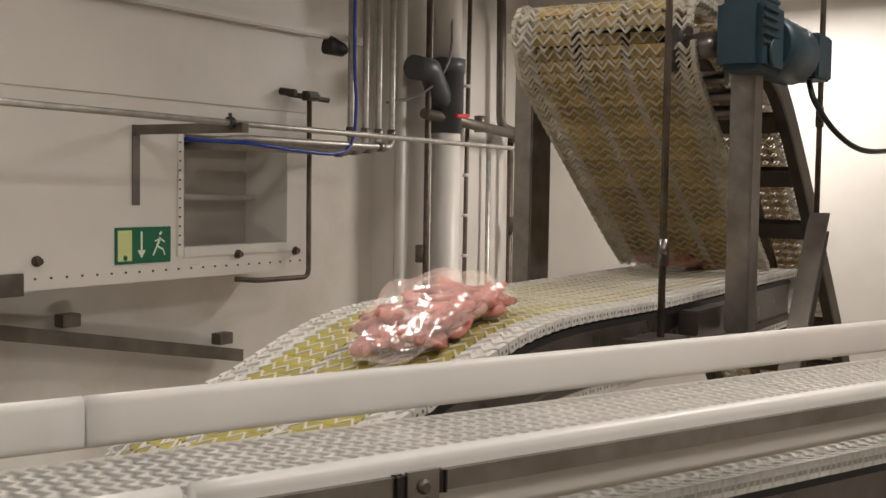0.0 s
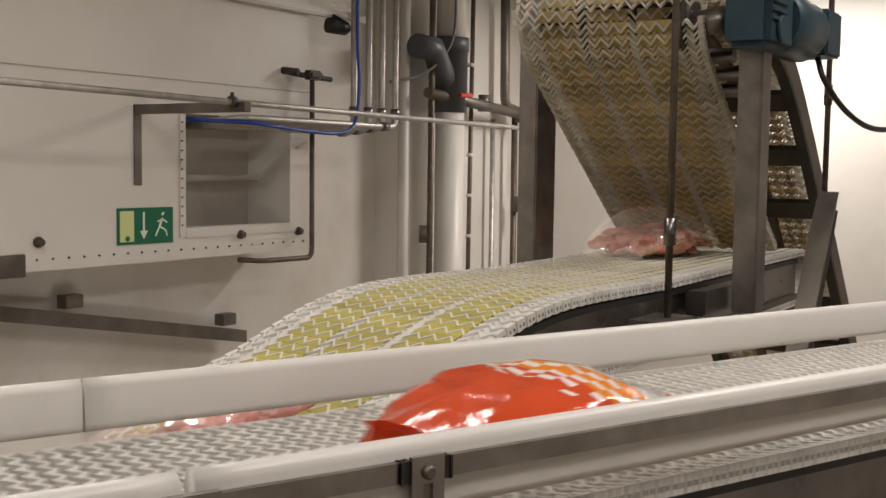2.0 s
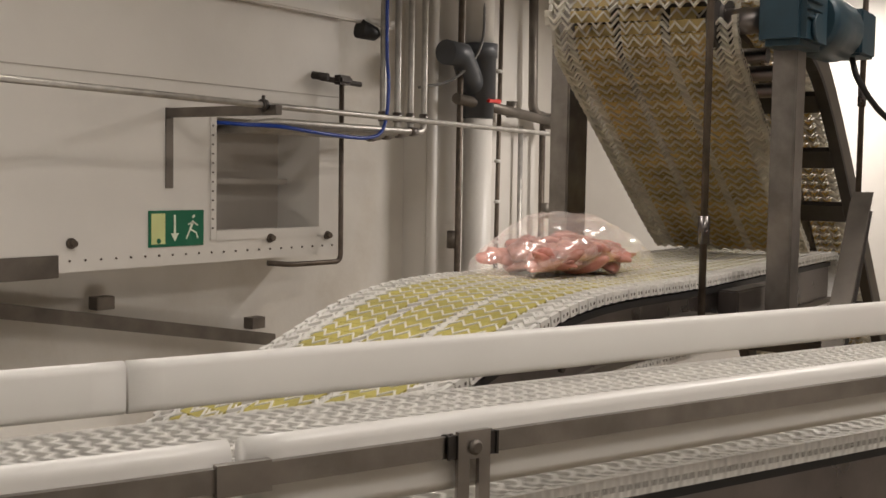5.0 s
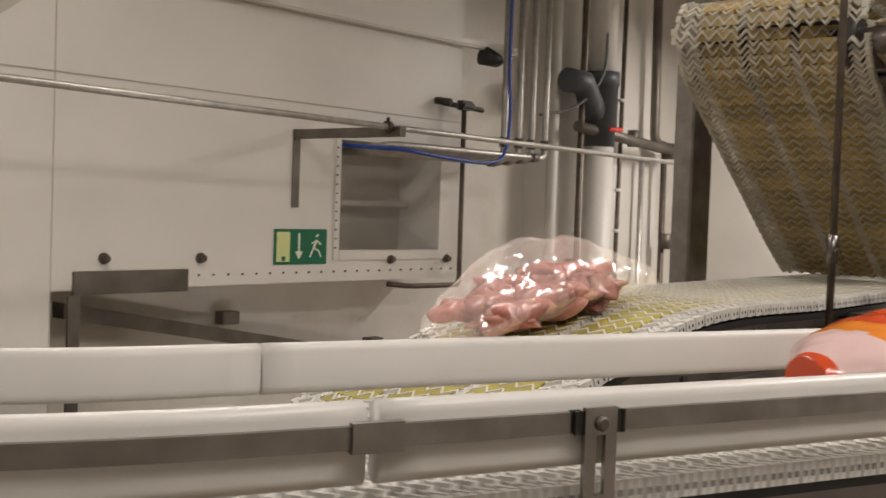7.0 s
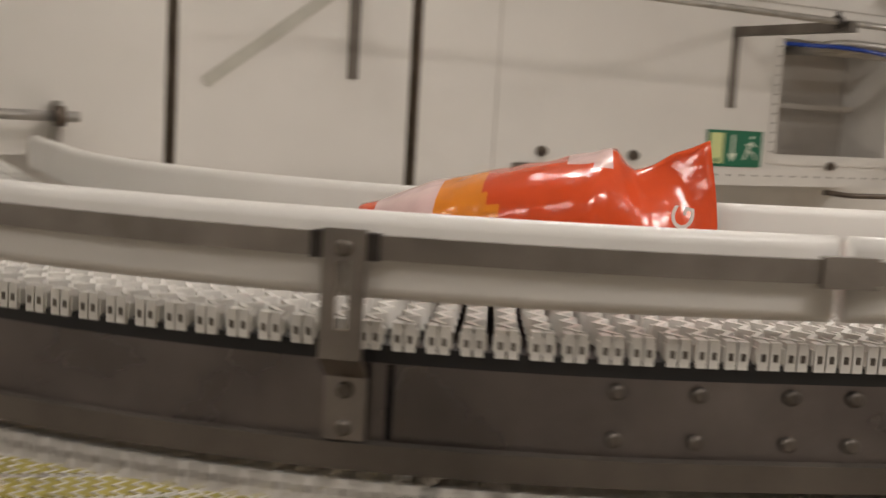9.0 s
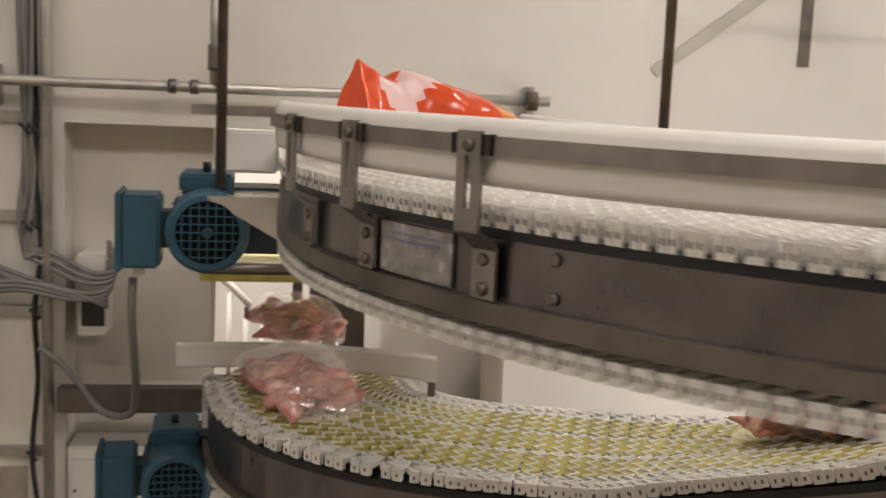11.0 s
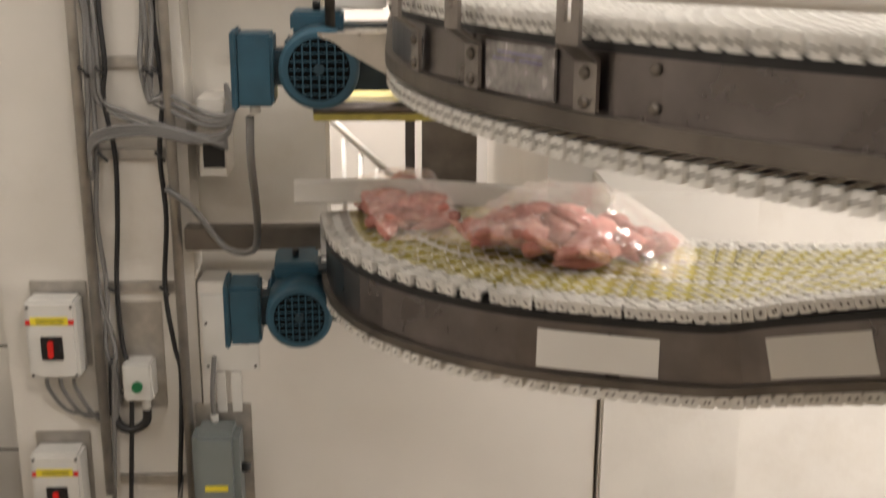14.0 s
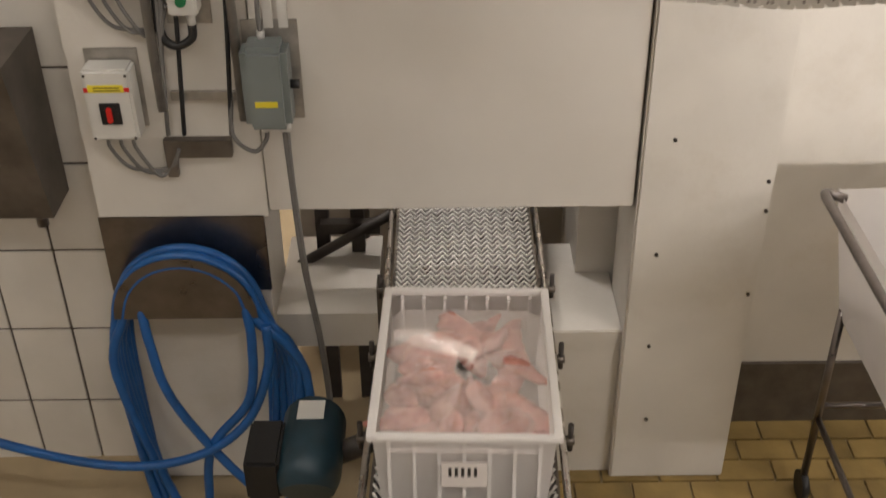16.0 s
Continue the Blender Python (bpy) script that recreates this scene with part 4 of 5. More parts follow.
for pts, r, m in (([(5.26, 3.3, FLOOR), (5.27, 3.3, CEIL)], 0.018, M_RUST), ([(5.82, 3.4, FLOOR), (5.87, 3.4, CEIL)], 0.014, M_RUST), (bent([(6.17, 3.36, CEIL), (6.2, 3.36, 2.93), (6.35, 3.34, 2.90)], 0.06), 0.03, M_STEEL_DULL), ([(6.33, 3.36, 2.9), (6.36, 3.36, FLOOR)], 0.02, M_RUST), ([(6.12, 3.4, 2.84), (6.14, 3.4, FLOOR)], 0.016, M_GALV), ([(5.2, 3.28, 2.95), (6.45, 3.32, 2.875)], 0.032, M_STEEL_DULL), ([(5.17, 3.42, FLOOR), (5.17, 3.42, CEIL)], 0.03, M_WALL)):
    part("pipe", new_tube(pts, r, 10), m, lines)
part("red_handle", new_box(5.42, 5.56, 3.20, 3.225, 2.94, 2.965, 0.006), M_RED, lines, "red lever handle")
for z in (2.1, 2.35, 2.6, 2.95, 3.15):
    part("clip", new_tube([(5.845, 3.4, z), (5.847, 3.4, z + 0.02)], 0.02, 8), M_LGREY, lines)
for x, z in ((6.345, 2.88), (5.27, 2.15), (6.35, 2.3), (5.9, 2.93)):
    part("coupling", new_tube([(x, 3.335, z - 0.05), (x, 3.335, z + 0.05)], 0.036, 10), M_STEEL_DULL, lines)
part("cable", new_tube(smooth_curve([(5.0, 3.4, 3.0), (5.2, 3.3, 3.06), (5.35, 3.22, 3.25), (5.42, 3.25, 3.6), (5.4, 3.3, CEIL)]), 0.008, 8), M_CABLE, lines)

# ---- wall block fittings ----
wp = thing("wall_pipe", (0, 0, 0), "thin galvanised pipe along the block with a branch", "pipe")
part("pipe", new_tube([(-2.6, 2.42, 2.306), (-1.178, 2.42, 2.310), (0.354, 2.42, 2.311)], 0.0125, 10), M_GALV, wp)
part("branch", new_tube([(-0.445, 2.42, 2.311), (-0.445, 2.42, 2.6)], 0.012, 10), M_GALV, wp)
part("valve", new_tube([(-0.445, 2.42, 2.35), (-0.445, 2.42, 2.36), (-0.445, 2.42, 2.40), (-0.445, 2.42, 2.41)], 0.017, 10), M_STEEL, wp)
for x in (-0.55, -0.50, -0.44):
    part("collar", new_tube([(x, 2.42, 2.311), (x + 0.018, 2.42, 2.311)], 0.0175, 10), M_STEEL, wp)
for x in (-0.945, 0.31):
    part("clamp", new_tube([(x - 0.012, 2.42, 2.311), (x + 0.012, 2.42, 2.311)], 0.024, 12), M_RUST, wp)
    part("clamp_ear", new_box(x - 0.008, x + 0.008, 2.43, BY, 2.25, 2.345, 0.002), M_GALV, wp)

ladder = thing("cable_ladder", (0, 0, 0), "two galvanised conduits with perforated rungs and tied cables", "cable ladder")
for x, z0 in ((-1.052, 0.83), (-0.832, 0.80)):
    part("conduit", new_tube([(x, 2.462, z0), (x, 2.462, CEIL)], 0.013, 10), M_GALV, ladder)
for z in (2.225, 1.99, 1.76, 1.41, 0.86):
    bm = new_box(-1.03, -0.85, 2.485, 2.498, z - 0.013, z + 0.013, 0.001)
    for k in range(4):
        box(bm, -1.0 + k * 0.037, -0.985 + k * 0.037, 2.4845, 2.4855, z - 0.004, z + 0.004)
    part("rung", bm, M_GALV, ladder, "perforated steel rung")
rnd = random.Random(4)
for k, x in enumerate((-1.03, -1.02, -1.008, -0.998, -0.985, -0.89, -0.878, -0.866, -0.854)):
    pts = [(x + rnd.uniform(-0.006, 0.006), 2.47 + rnd.uniform(-0.012, 0.008), z) for z in (CEIL, 2.6, 2.225, 2.1, 1.99, 1.9)]
    if k in (2, 3, 5, 6, 7):
        e = 1.80 + 0.012 * k
        pts += [(x + 0.07 if k < 5 else x + 0.03, 2.46, e + 0.03), (-0.80 + 0.01 * k, 2.45, e - 0.02), (-0.70 + 0.004 * k, 2.45, e - 0.01), (-0.695, 2.49, e + 0.05)]
    else:
        pts += [(x + rnd.uniform(-0.02, 0.02), 2.47, z) for z in (1.76, 1.6, 1.41, 1.25)]
        pts += [(x + 0.01, 2.46, 1.15), (x - 0.02, 2.47, 0.95 if k % 2 else 0.75)]
    part("cable", new_tube(smooth_curve(pts, 5), 0.0065, 7), M_BLACK if k in (4, 8) else M_CABLE, ladder)
for k in range(3):
    part("loop_cable", new_tube(smooth_curve([(-1.03, 2.45, 1.70 + 0.01 * k), (-1.02, 2.45, 1.79 + 0.012 * k), (-0.9, 2.44, 1.82 + 0.01 * k), (-0.78, 2.44, 1.80 + 0.008 * k), (-0.69, 2.45, 1.80 - 0.01 * k)]), 0.006, 7), M_CABLE, ladder)
for x, z in ((-1.03, 2.2), (-1.01, 2.2), (-0.985, 2.2), (-0.88, 2.2), (-0.86, 2.2), (-1.03, 1.97), (-0.99, 1.97), (-0.875, 1.97), (-0.855, 1.97), (-1.0, 1.76), (-0.86, 1.76), (-1.0, 1.41), (-0.87, 1.41)):
    part("cable_tie", new_tube([(x - 0.012, 2.452, z + 0.012), (x + 0.012, 2.452, z - 0.012)], 0.004, 6), M_BLACK, ladder)
junction = thing("junction_box", (-0.735, BY, 1.80), "small cream cable entry box with a dark slot", "box")
part("body", new_box(-0.034, 0.034, -0.012, 0.12, -0.10, 0.10, 0.003), M_WALL_OLD, junction)
part("slot", new_box(-0.024, 0.030, -0.014, -0.012, -0.075, -0.005), M_BLACK, junction)
mc = thing("motor_cable", (0, 0, 0), "grey cable hanging in a loop from the motor box", "cable")
part("cable", new_tube(smooth_curve([(-0.567, 1.95, 1.94), (-0.57, 1.96, 1.85), (-0.58, 2.1, 1.68), (-0.62, 2.3, 1.56), (-0.70, 2.4, 1.54), (-0.78, 2.43, 1.63), (-0.85, 2.45, 1.68)]), 0.0085, 8), M_CABLE, mc)


def isolator(place):
    b = thing("isolator_switch", place, "light grey isolator box with a red rotary switch", "switch box", "isolator switches")
    part("back_plate", new_box(-0.07, 0.075, -0.006, 0.0, -0.1, 0.135, 0.002), M_GALV, b)
    part("case", new_box(-0.065, 0.065, -0.085, -0.006, -0.105, 0.105, 0.008), M_LGREY, b)
    lab = part("warning_label", new_box(-0.05, 0.045, -0.0865, -0.0852, 0.042, 0.064), M_YLABEL, b, "yellow warning label with red ends")
    for x0, x1 in ((-0.062, -0.051), (0.046, 0.06)):
        part("red_mark", new_box(x0, x1, -0.0865, -0.0852, 0.043, 0.056), M_RED, lab)
    for k in range(2):
        part("print_bar", new_box(-0.035, 0.035, -0.0872, -0.0866, 0.047 + k * 0.008, 0.0495 + k * 0.008), M_DARK, lab)
    sq = part("switch_plate", new_box(-0.028, 0.028, -0.090, -0.0852, -0.052, 0.012, 0.002), M_BLACK, b)
    part("dial", new_tube([(0, -0.094, -0.02), (0, -0.090, -0.02)], 0.022, 20), M_BLACK, sq)
    part("knob", new_box(-0.007, 0.007, -0.108, -0.094, -0.04, 0.004, 0.003), M_RED, sq, "red switch knob")
    for x in (-0.055, 0.055):
        for z in (-0.095, 0.09):
            part("screw", new_tube([(x, -0.0875, z), (x, -0.085, z)], 0.004, 8), M_DARK, b)
    for k, x in enumerate((-0.035, 0.0, 0.035)):
        part("cable", new_tube(smooth_curve([(x, -0.045, -0.105), (x + 0.004, -0.045, -0.15), (x + 0.05, -0.03, -0.22 - 0.012 * k), (0.12, -0.02, -0.225), (0.155, -0.03, -0.16)]), 0.0055, 7), M_CABLE, b)
    return b


isolator((-1.156, BY, 1.29))
isolator((-1.179, BY, 0.866))
gb = thing("push_button", (-0.951, BY, 1.168), "light grey box with a green push button", "button")
part("case", new_box(-0.038, 0.038, -0.07, -0.004, -0.055, 0.05, 0.006), M_LGREY, gb)
part("button", new_tube([(0, -0.082, -0.012), (0, -0.07, -0.012)], 0.014, 16), mat("green_button", (0.01, 0.16, 0.06), 0.35), gb, "green push button")
part("gland", new_tube([(0.01, -0.035, -0.055), (0.012, -0.035, -0.09)], 0.012, 8), M_LGREY, gb)
part("cable", new_tube(smooth_curve([(0.012, -0.035, -0.09), (0.005, -0.035, -0.13), (-0.04, -0.035, -0.15), (-0.075, -0.03, -0.11), (-0.07, -0.03, 0.05)]), 0.012, 8), M_BLACK, gb)
part("rear_plate", new_box(-0.06, 0.06, -0.004, 0, -0.1, 0.2, 0.001), M_GALV, gb)
gx = thing("control_box", (-0.752, BY - 0.01, 0.921), "grey cast enclosure with a yellow label and side knob", "control box")
part("back_plate", new_box(-0.065, 0.085, -0.006, 0, -0.13, 0.16, 0.002), M_GALV, gx)
part("case", new_box(-0.062, 0.062, -0.11, -0.006, -0.12, 0.12, 0.018), M_GREYBOX, gx)
part("label", new_box(-0.03, 0.03, -0.1115, -0.1102, -0.045, -0.028), M_YLABEL, gx)
part("knob", new_tube([(0.062, -0.06, 0.0), (0.085, -0.06, 0.0)], 0.013, 10), M_BLACK, gx)
for x, pts in ((-0.02, [(-0.02, -0.05, -0.12), (-0.02, -0.05, -0.17), (-0.06, -0.04, -0.215), (-0.115, -0.03, -0.17), (-0.11, -0.02, -0.05)]), (0.03, [(0.03, -0.05, -0.12), (0.035, -0.05, -0.3), (0.045, -0.04, -0.6), (0.075, -0.02, -0.95), (0.09, -0.02, -1.3)]), (0.04, [(0.04, -0.05, -0.12), (0.042, -0.05, -0.32), (0.055, -0.04, -0.62), (0.083, -0.02, -0.95), (0.098, -0.02, -1.3)]), (-0.01, [(-0.01, -0.03, 0.12), (-0.012, -0.03, 0.2), (-0.004, -0.02, 0.3)])):
    part("gland", new_tube([(x, -0.05 if pts[0][2] < 0 else -0.03, pts[0][2] - (0.025 if pts[0][2] < 0 else 0)), (x, -0.05 if pts[0][2] < 0 else -0.03, pts[0][2] + (0 if pts[0][2] < 0 else 0.02))], 0.011, 8), M_LGREY, gx)
    part("cable", new_tube(smooth_curve(pts), 0.0065, 7), M_CABLE, gx)
pl = thing("mounting_plate", (-0.70, BY - 0.01, 1.26), "light grey mounting plate with screws", "plate")
part("plate", new_box(-0.085, 0.06, -0.008, 0, -0.085, 0.13, 0.002), M_LGREY, pl)
for x in (-0.075, 0.05):
    for z in (-0.07, 0.05):
        part("screw", new_tube([(x, -0.011, z), (x, -0.008, z)], 0.004, 8), M_DARK, pl)
    part("pipe_stub", new_box(-0.055 + (x > 0) * 0.04, -0.03 + (x > 0) * 0.04, -0.012, 0, -0.20, -0.085), M_LGREY, pl)
bracket_bar = thing("strut_bar", (-1.0, BY, 0.70), "grimy slotted steel strut on the wall", "bracket")
part("bar", new_box(-0.05, 0.12, -0.03, 0, -0.025, 0.03, 0.002), M_STEEL_DULL, bracket_bar)
part("leg", new_box(-0.07, -0.04, -0.025, 0, -0.09, 0.03, 0.002), M_STEEL_DULL, bracket_bar)

# hose on its holder
hold = thing("hose_holder", (-1.06, BY, 0.30), "stainless hose holder with a curved cradle", "hose holder")
part("back_plate", new_box(-0.245, 0.245, -0.004, 0.0, -0.105, 0.165, 0.002), M_STEEL, hold)
bm = bmesh.new()
prof = [(0.215 * math.cos(radians(a)), 0.215 * math.sin(radians(a)) - 0.12) for a in range(0, 181, 10)]
fr = [bm.verts.new((x, -0.125, z)) for x, z in prof]
bk = [bm.verts.new((x, -0.12, z)) for x, z in prof]
bm.faces.new(fr)
bm.faces.new(bk[::-1])
for i in range(len(fr)):
    j = (i + 1) % len(fr)
    bm.faces.new((fr[i], bk[i], bk[j], fr[j]))
part("front_plate", bm, M_STEEL, hold, "half-round stainless front plate")
part("cradle", profile_sweep(bmesh.new(), [(Vector((0.16 * math.cos(radians(a)), -0.06, 0.16 * math.sin(radians(a)) - 0.12)), Vector((0, 1, 0)), Vector((math.cos(radians(a)), 0, math.sin(radians(a))))) for a in range(0, 181, 15)], rect(-0.06, 0.06, -0.003, 0.003)), M_STEEL, hold)
hose = thing("water_hose", (-1.06, BY, 0.30), "coiled blue rubber water hose", "hose")
rnd = random.Random(7)
for k in range(7):
    r = 0.185 + 0.012 * (k % 3)
    yy = -0.03 - 0.0135 * k
    drop = -0.98 + rnd.uniform(-0.1, 0.12)
    sw = rnd.uniform(-0.04, 0.04)
    pts = [(-0.10 + sw, yy, drop - 0.02), (-0.17 + sw, yy, drop + 0.1), (-0.215 - 0.006 * k, yy, -0.35), (-r - 0.01, yy, -0.13)]
    pts += [(r * math.cos(radians(a)), yy, r * math.sin(radians(a)) - 0.12) for a in (150, 120, 90, 60, 30)]
    pts += [(r + 0.01, yy, -0.13), (0.22 + 0.02 * k, yy, -0.35), (0.20 + 0.012 * k + sw, yy, drop + 0.1), (0.12 + sw, yy, drop - 0.03), (0.0, yy, drop - 0.06), (-0.10 + sw, yy, drop - 0.02)]
    part("coil", new_tube(smooth_curve(pts, 5), 0.0152, 9), M_BLUE, hose)
part("loose_end", new_tube(smooth_curve([(-0.95, -0.30, -0.28), (-0.7, -0.30, -0.40), (-0.42, -0.24, -0.58), (-0.2, -0.2, -0.655), (0.0, -0.18, -0.62), (0.15, -0.16, -0.5), (0.23, -0.14, -0.3), (0.235, -0.12, -0.15)]), 0.0152, 9), M_BLUE, hose)
part("cross_end", new_tube(smooth_curve([(-0.14, -0.10, -0.06), (-0.12, -0.14, -0.2), (-0.08, -0.16, -0.4), (0.05, -0.17, -0.65), (0.22, -0.17, -0.9)]), 0.0152, 9), M_BLUE, hose)
part("cross_end", new_tube(smooth_curve([(0.17, -0.10, -0.05), (0.19, -0.14, -0.2), (0.16, -0.155, -0.42), (0.02, -0.16, -0.62), (-0.02, -0.16, -0.9)]), 0.0152, 9), M_BLUE, hose)
cab = thing("steel_cabinet", (-1.60, 2.60, 0.75), "brown-tinted stainless cabinet with a blue lever", "cabinet")
bm = bmesh.new()
v = [bm.verts.new(c) for c in ((-0.3, 0, -0.25), (0.19, 0, -0.25), (0.19, 0, 0.27), (-0.3, 0, 0.27), (-0.3, -0.16, -0.25), (0.19, -0.16, -0.25), (0.19, -0.28, 0.27), (-0.3, -0.28, 0.27))]
for f in ((0, 1, 2, 3), (7, 6, 5, 4), (0, 4, 5, 1), (1, 5, 6, 2), (2, 6, 7, 3), (3, 7, 4, 0)):
    bm.faces.new([v[i] for i in f])
part("body", bm, M_STEEL_DULL, cab)
part("lever", new_box(0.0, 0.16, -0.25, -0.22, 0.30, 0.315, 0.004), M_BLUE, cab, "blue lever handle")
part("tap", new_tube([(0.05, -0.2, 0.27), (0.05, -0.2, 0.36)], 0.025, 10), M_STEEL, cab)
part("outlet", new_tube([(0.13, -0.1, -0.25), (0.13, -0.1, -0.31)], 0.018, 10), M_STEEL, cab)

# ---- crate line under the block ----
CR = Line([tuple(p) for p in smooth_curve([(-0.22, 3.5, 0.255), (-0.22, 2.7, 0.255), (-0.225, 2.2, 0.27), (-0.24, 1.7, 0.315), (-0.26, 1.0, 0.325), (-0.28, 0.3, 0.325), (-0.29, -1.6, 0.325)], 12)])
CW = 0.42
crate_line = thing("crate_conveyor", (0, 0, 0), "crate conveyor with steel zigzag wire belt and side rails", "conveyor")
bm = bmesh.new()
n = int(CR.length / 0.028)
for i in range(n):
    p, sd, up = CR.axes((i + 0.5) * 0.028)
    t = sd.cross(up)
    pts = [p + sd * (-CW / 2 + CW * k / 24) + t * (0.016 if k % 2 else -0.016) for k in range(25)]
    tube(bm, pts, 0.0052, 4, cap=False)
    if i % 2 == 0:
        tube(bm, [p - sd * CW / 2 - up * 0.004, p + sd * CW / 2 - up * 0.004], 0.0025, 4, cap=False)
tagged(part("wire_belt", bm, M_BELT, crate_line, "zigzag steel wire belt"), kind="stuff")
part("bed", profile_sweep(bmesh.new(), CR.rows(0, CR.length, 0.06), rect(-CW / 2, CW / 2, -0.09, -0.03)), M_STEEL, crate_line)
for sgn in (1, -1):
    a = sgn * (CW / 2 + 0.025)
    part("side_rail", profile_sweep(bmesh.new(), CR.rows(0, CR.length, 0.06), round_rect(a - 0.007, a + 0.007, -0.02, 0.03, 0.006)), M_BRIGHT, crate_line, "bright steel side rail")
    part("side_plate", profile_sweep(bmesh.new(), CR.rows(0, CR.length, 0.06), rect(a - 0.02 * sgn - 0.004, a - 0.02 * sgn + 0.004, -0.14, 0.0)), M_STEEL_DULL, crate_line)
    for k in range(4):
        p, sd, up = CR.axes(1.1 + 0.35 * k)
        c = p + sd * (a + sgn * 0.02)
        part("knob", new_tube([c - up * 0.03, c + up * 0.05], 0.007, 8), M_DARK, crate_line)
        part("stud", new_tube([c - sd * 0.02 * sgn, c + sd * 0.01 * sgn], 0.012, 8), M_STEEL_DULL, crate_line)
for x in (-0.47, 0.0):
    for y in (1.2, 2.45):
        part("leg", new_box(x - 0.02, x + 0.02, y - 0.02, y + 0.02, FLOOR, 0.25), M_STEEL_DULL, crate_line)
stand = thing("machine_stand", (0, 0, 0), "dark steel machine stand under the panel", "stand")
for x in (-0.72, -0.60):
    part("upright", new_box(x, x + 0.045, 2.9, 2.94, FLOOR, 0.6), M_DARK, stand)
part("brace", new_tube([(-0.85, 2.85, 0.0), (-0.45, 2.85, 0.25)], 0.018, 6), M_DARK, stand)
part("crossbar", new_box(-0.7, -0.5, 2.86, 2.9, 0.16, 0.2), M_DARK, stand)
dm = thing("drum_motor", (-0.64, 1.86, 0.05), "black gear motor with a pale label beside the crate line", "motor")
part("body", new_tube([(0, 0.12, 0.06), (0, 0.1, 0.09), (0, -0.1, 0.09), (0, -0.14, 0.07)], 0.085, 18, radii=[0.06, 0.085, 0.085, 0.07]), M_GEAR, dm)
part("box", new_box(-0.16, -0.07, -0.12, 0.05, 0.02, 0.15, 0.008), M_BLACK, dm)
part("label", new_box(-0.035, 0.035, 0.02, 0.09, 0.1745, 0.177), M_LGREY, dm)
part("end_ring", new_tube([(0, 0.125, 0.09), (0, 0.135, 0.09)], 0.06, 16), M_LGREY, dm)
part("shaft", new_tube([(0.05, 0, 0.06), (0.17, 0, 0.12)], 0.03, 10), M_DARK, dm)
part("foot", new_box(-0.03, 0.03, -0.05, 0.05, FLOOR - 0.05, 0.02), M_STEEL_DULL, dm)

cart = thing("tub_cart", (1.15, 2.1, FLOOR), "white plastic tub on a stainless tube cart", "cart")
bm = bmesh.new()
v = [bm.verts.new(c) for c in ((-0.24, -0.3, 0.75), (0.3, -0.3, 0.75), (0.3, 0.3, 0.75), (-0.24, 0.3, 0.75), (-0.31, -0.36, 1.17), (0.4, -0.36, 1.17), (0.4, 0.34, 1.17), (-0.31, 0.34, 1.17))]
for f in ((3, 2, 1, 0), (0, 1, 5, 4), (1, 2, 6, 5), (2, 3, 7, 6), (3, 0, 4, 7)):
    bm.faces.new([v[i] for i in f])
bmesh.ops.solidify(bm, geom=bm.faces[:], thickness=0.02)
part("tub", bm, M_CRATE, cart, "white plastic tub")
part("handle", new_tube(bent([(-0.3, 0.3, 1.16), (-0.37, 0.30, 1.19), (-0.37, -0.4, 1.19), (-0.3, -0.36, 1.16)], 0.06), 0.014, 10), M_STEEL, cart)
for x in (-0.24, 0.28):
    for y in (-0.28, 0.28):
        part("leg", new_tube([(x, y, 0.1), (x, y, 0.78)], 0.013, 8), M_STEEL, cart)
        part("wheel", new_tube([(x - 0.012, y, 0.05), (x + 0.012, y, 0.05)], 0.05, 14), M_BLACK, cart)
    part("brace", new_tube([(x, -0.28, 0.35), (x, 0.28, 0.35)], 0.011, 8), M_STEEL, cart)
part("brace", new_tube([(-0.24, 0.28, 0.4), (0.28, 0.28, 0.4)], 0.011, 8), M_STEEL, cart)

# things seen through the block's opening
table = thing("transfer_table", (-0.72, 3.1, FLOOR), "stainless transfer table behind the block", "table")
part("tabletop", new_box(-0.42, 0.2, -0.3, 0.4, 2.255, 2.279, 0.004), M_STEEL, table)
for x in (-0.38, 0.16):
    for y in (-0.1, 0.36):
        part("leg", new_tube([(x, y, 0), (x, y, 2.256)], 0.018, 8), M_STEEL_DULL, table)
under = thing("return_belt", (0, 0, 0), "sagging yellow return belt under the upper line", "belt")
part("belt", new_box(-0.47, -0.1, 2.35, 2.9, 1.865, 1.885, 0.003), M_YELLOW, under)
part("carrier", new_tube([(-0.47, 2.36, 1.895), (-0.1, 2.36, 1.895)], 0.015, 10), M_STEEL, under)
gate = thing("stair_railing", (0, 0, 0), "white painted railing seen through the opening", "railing")
for k in range(7):
    part("baluster", new_tube([(-0.78 + 0.07 * k, 4.4, 1.0), (-0.78 + 0.07 * k, 4.4, 1.75 - 0.07 * k)], 0.011, 6), M_RAIL, gate)
part("handrail", new_tube([(-0.85, 4.4, 1.82), (-0.25, 4.4, 1.25)], 0.016, 8), M_RAIL, gate)
locker = thing("steel_door", (0, 0, 0), "dark grey steel door leaf in the room behind", "door")
part("leaf", new_box(-0.17, 0.06, 4.3, 4.36, FLOOR, 1.55, 0.004), M_STEEL_DULL, locker)
part("strip", new_box(-0.24, -0.2, 4.28, 4.34, FLOOR, 1.55), M_DARK, locker)
slab("inner_wall", 0.16, 0.62, 2.82, 5.0, FLOOR, CEIL, material=M_WALL, label="white side wall behind the block")

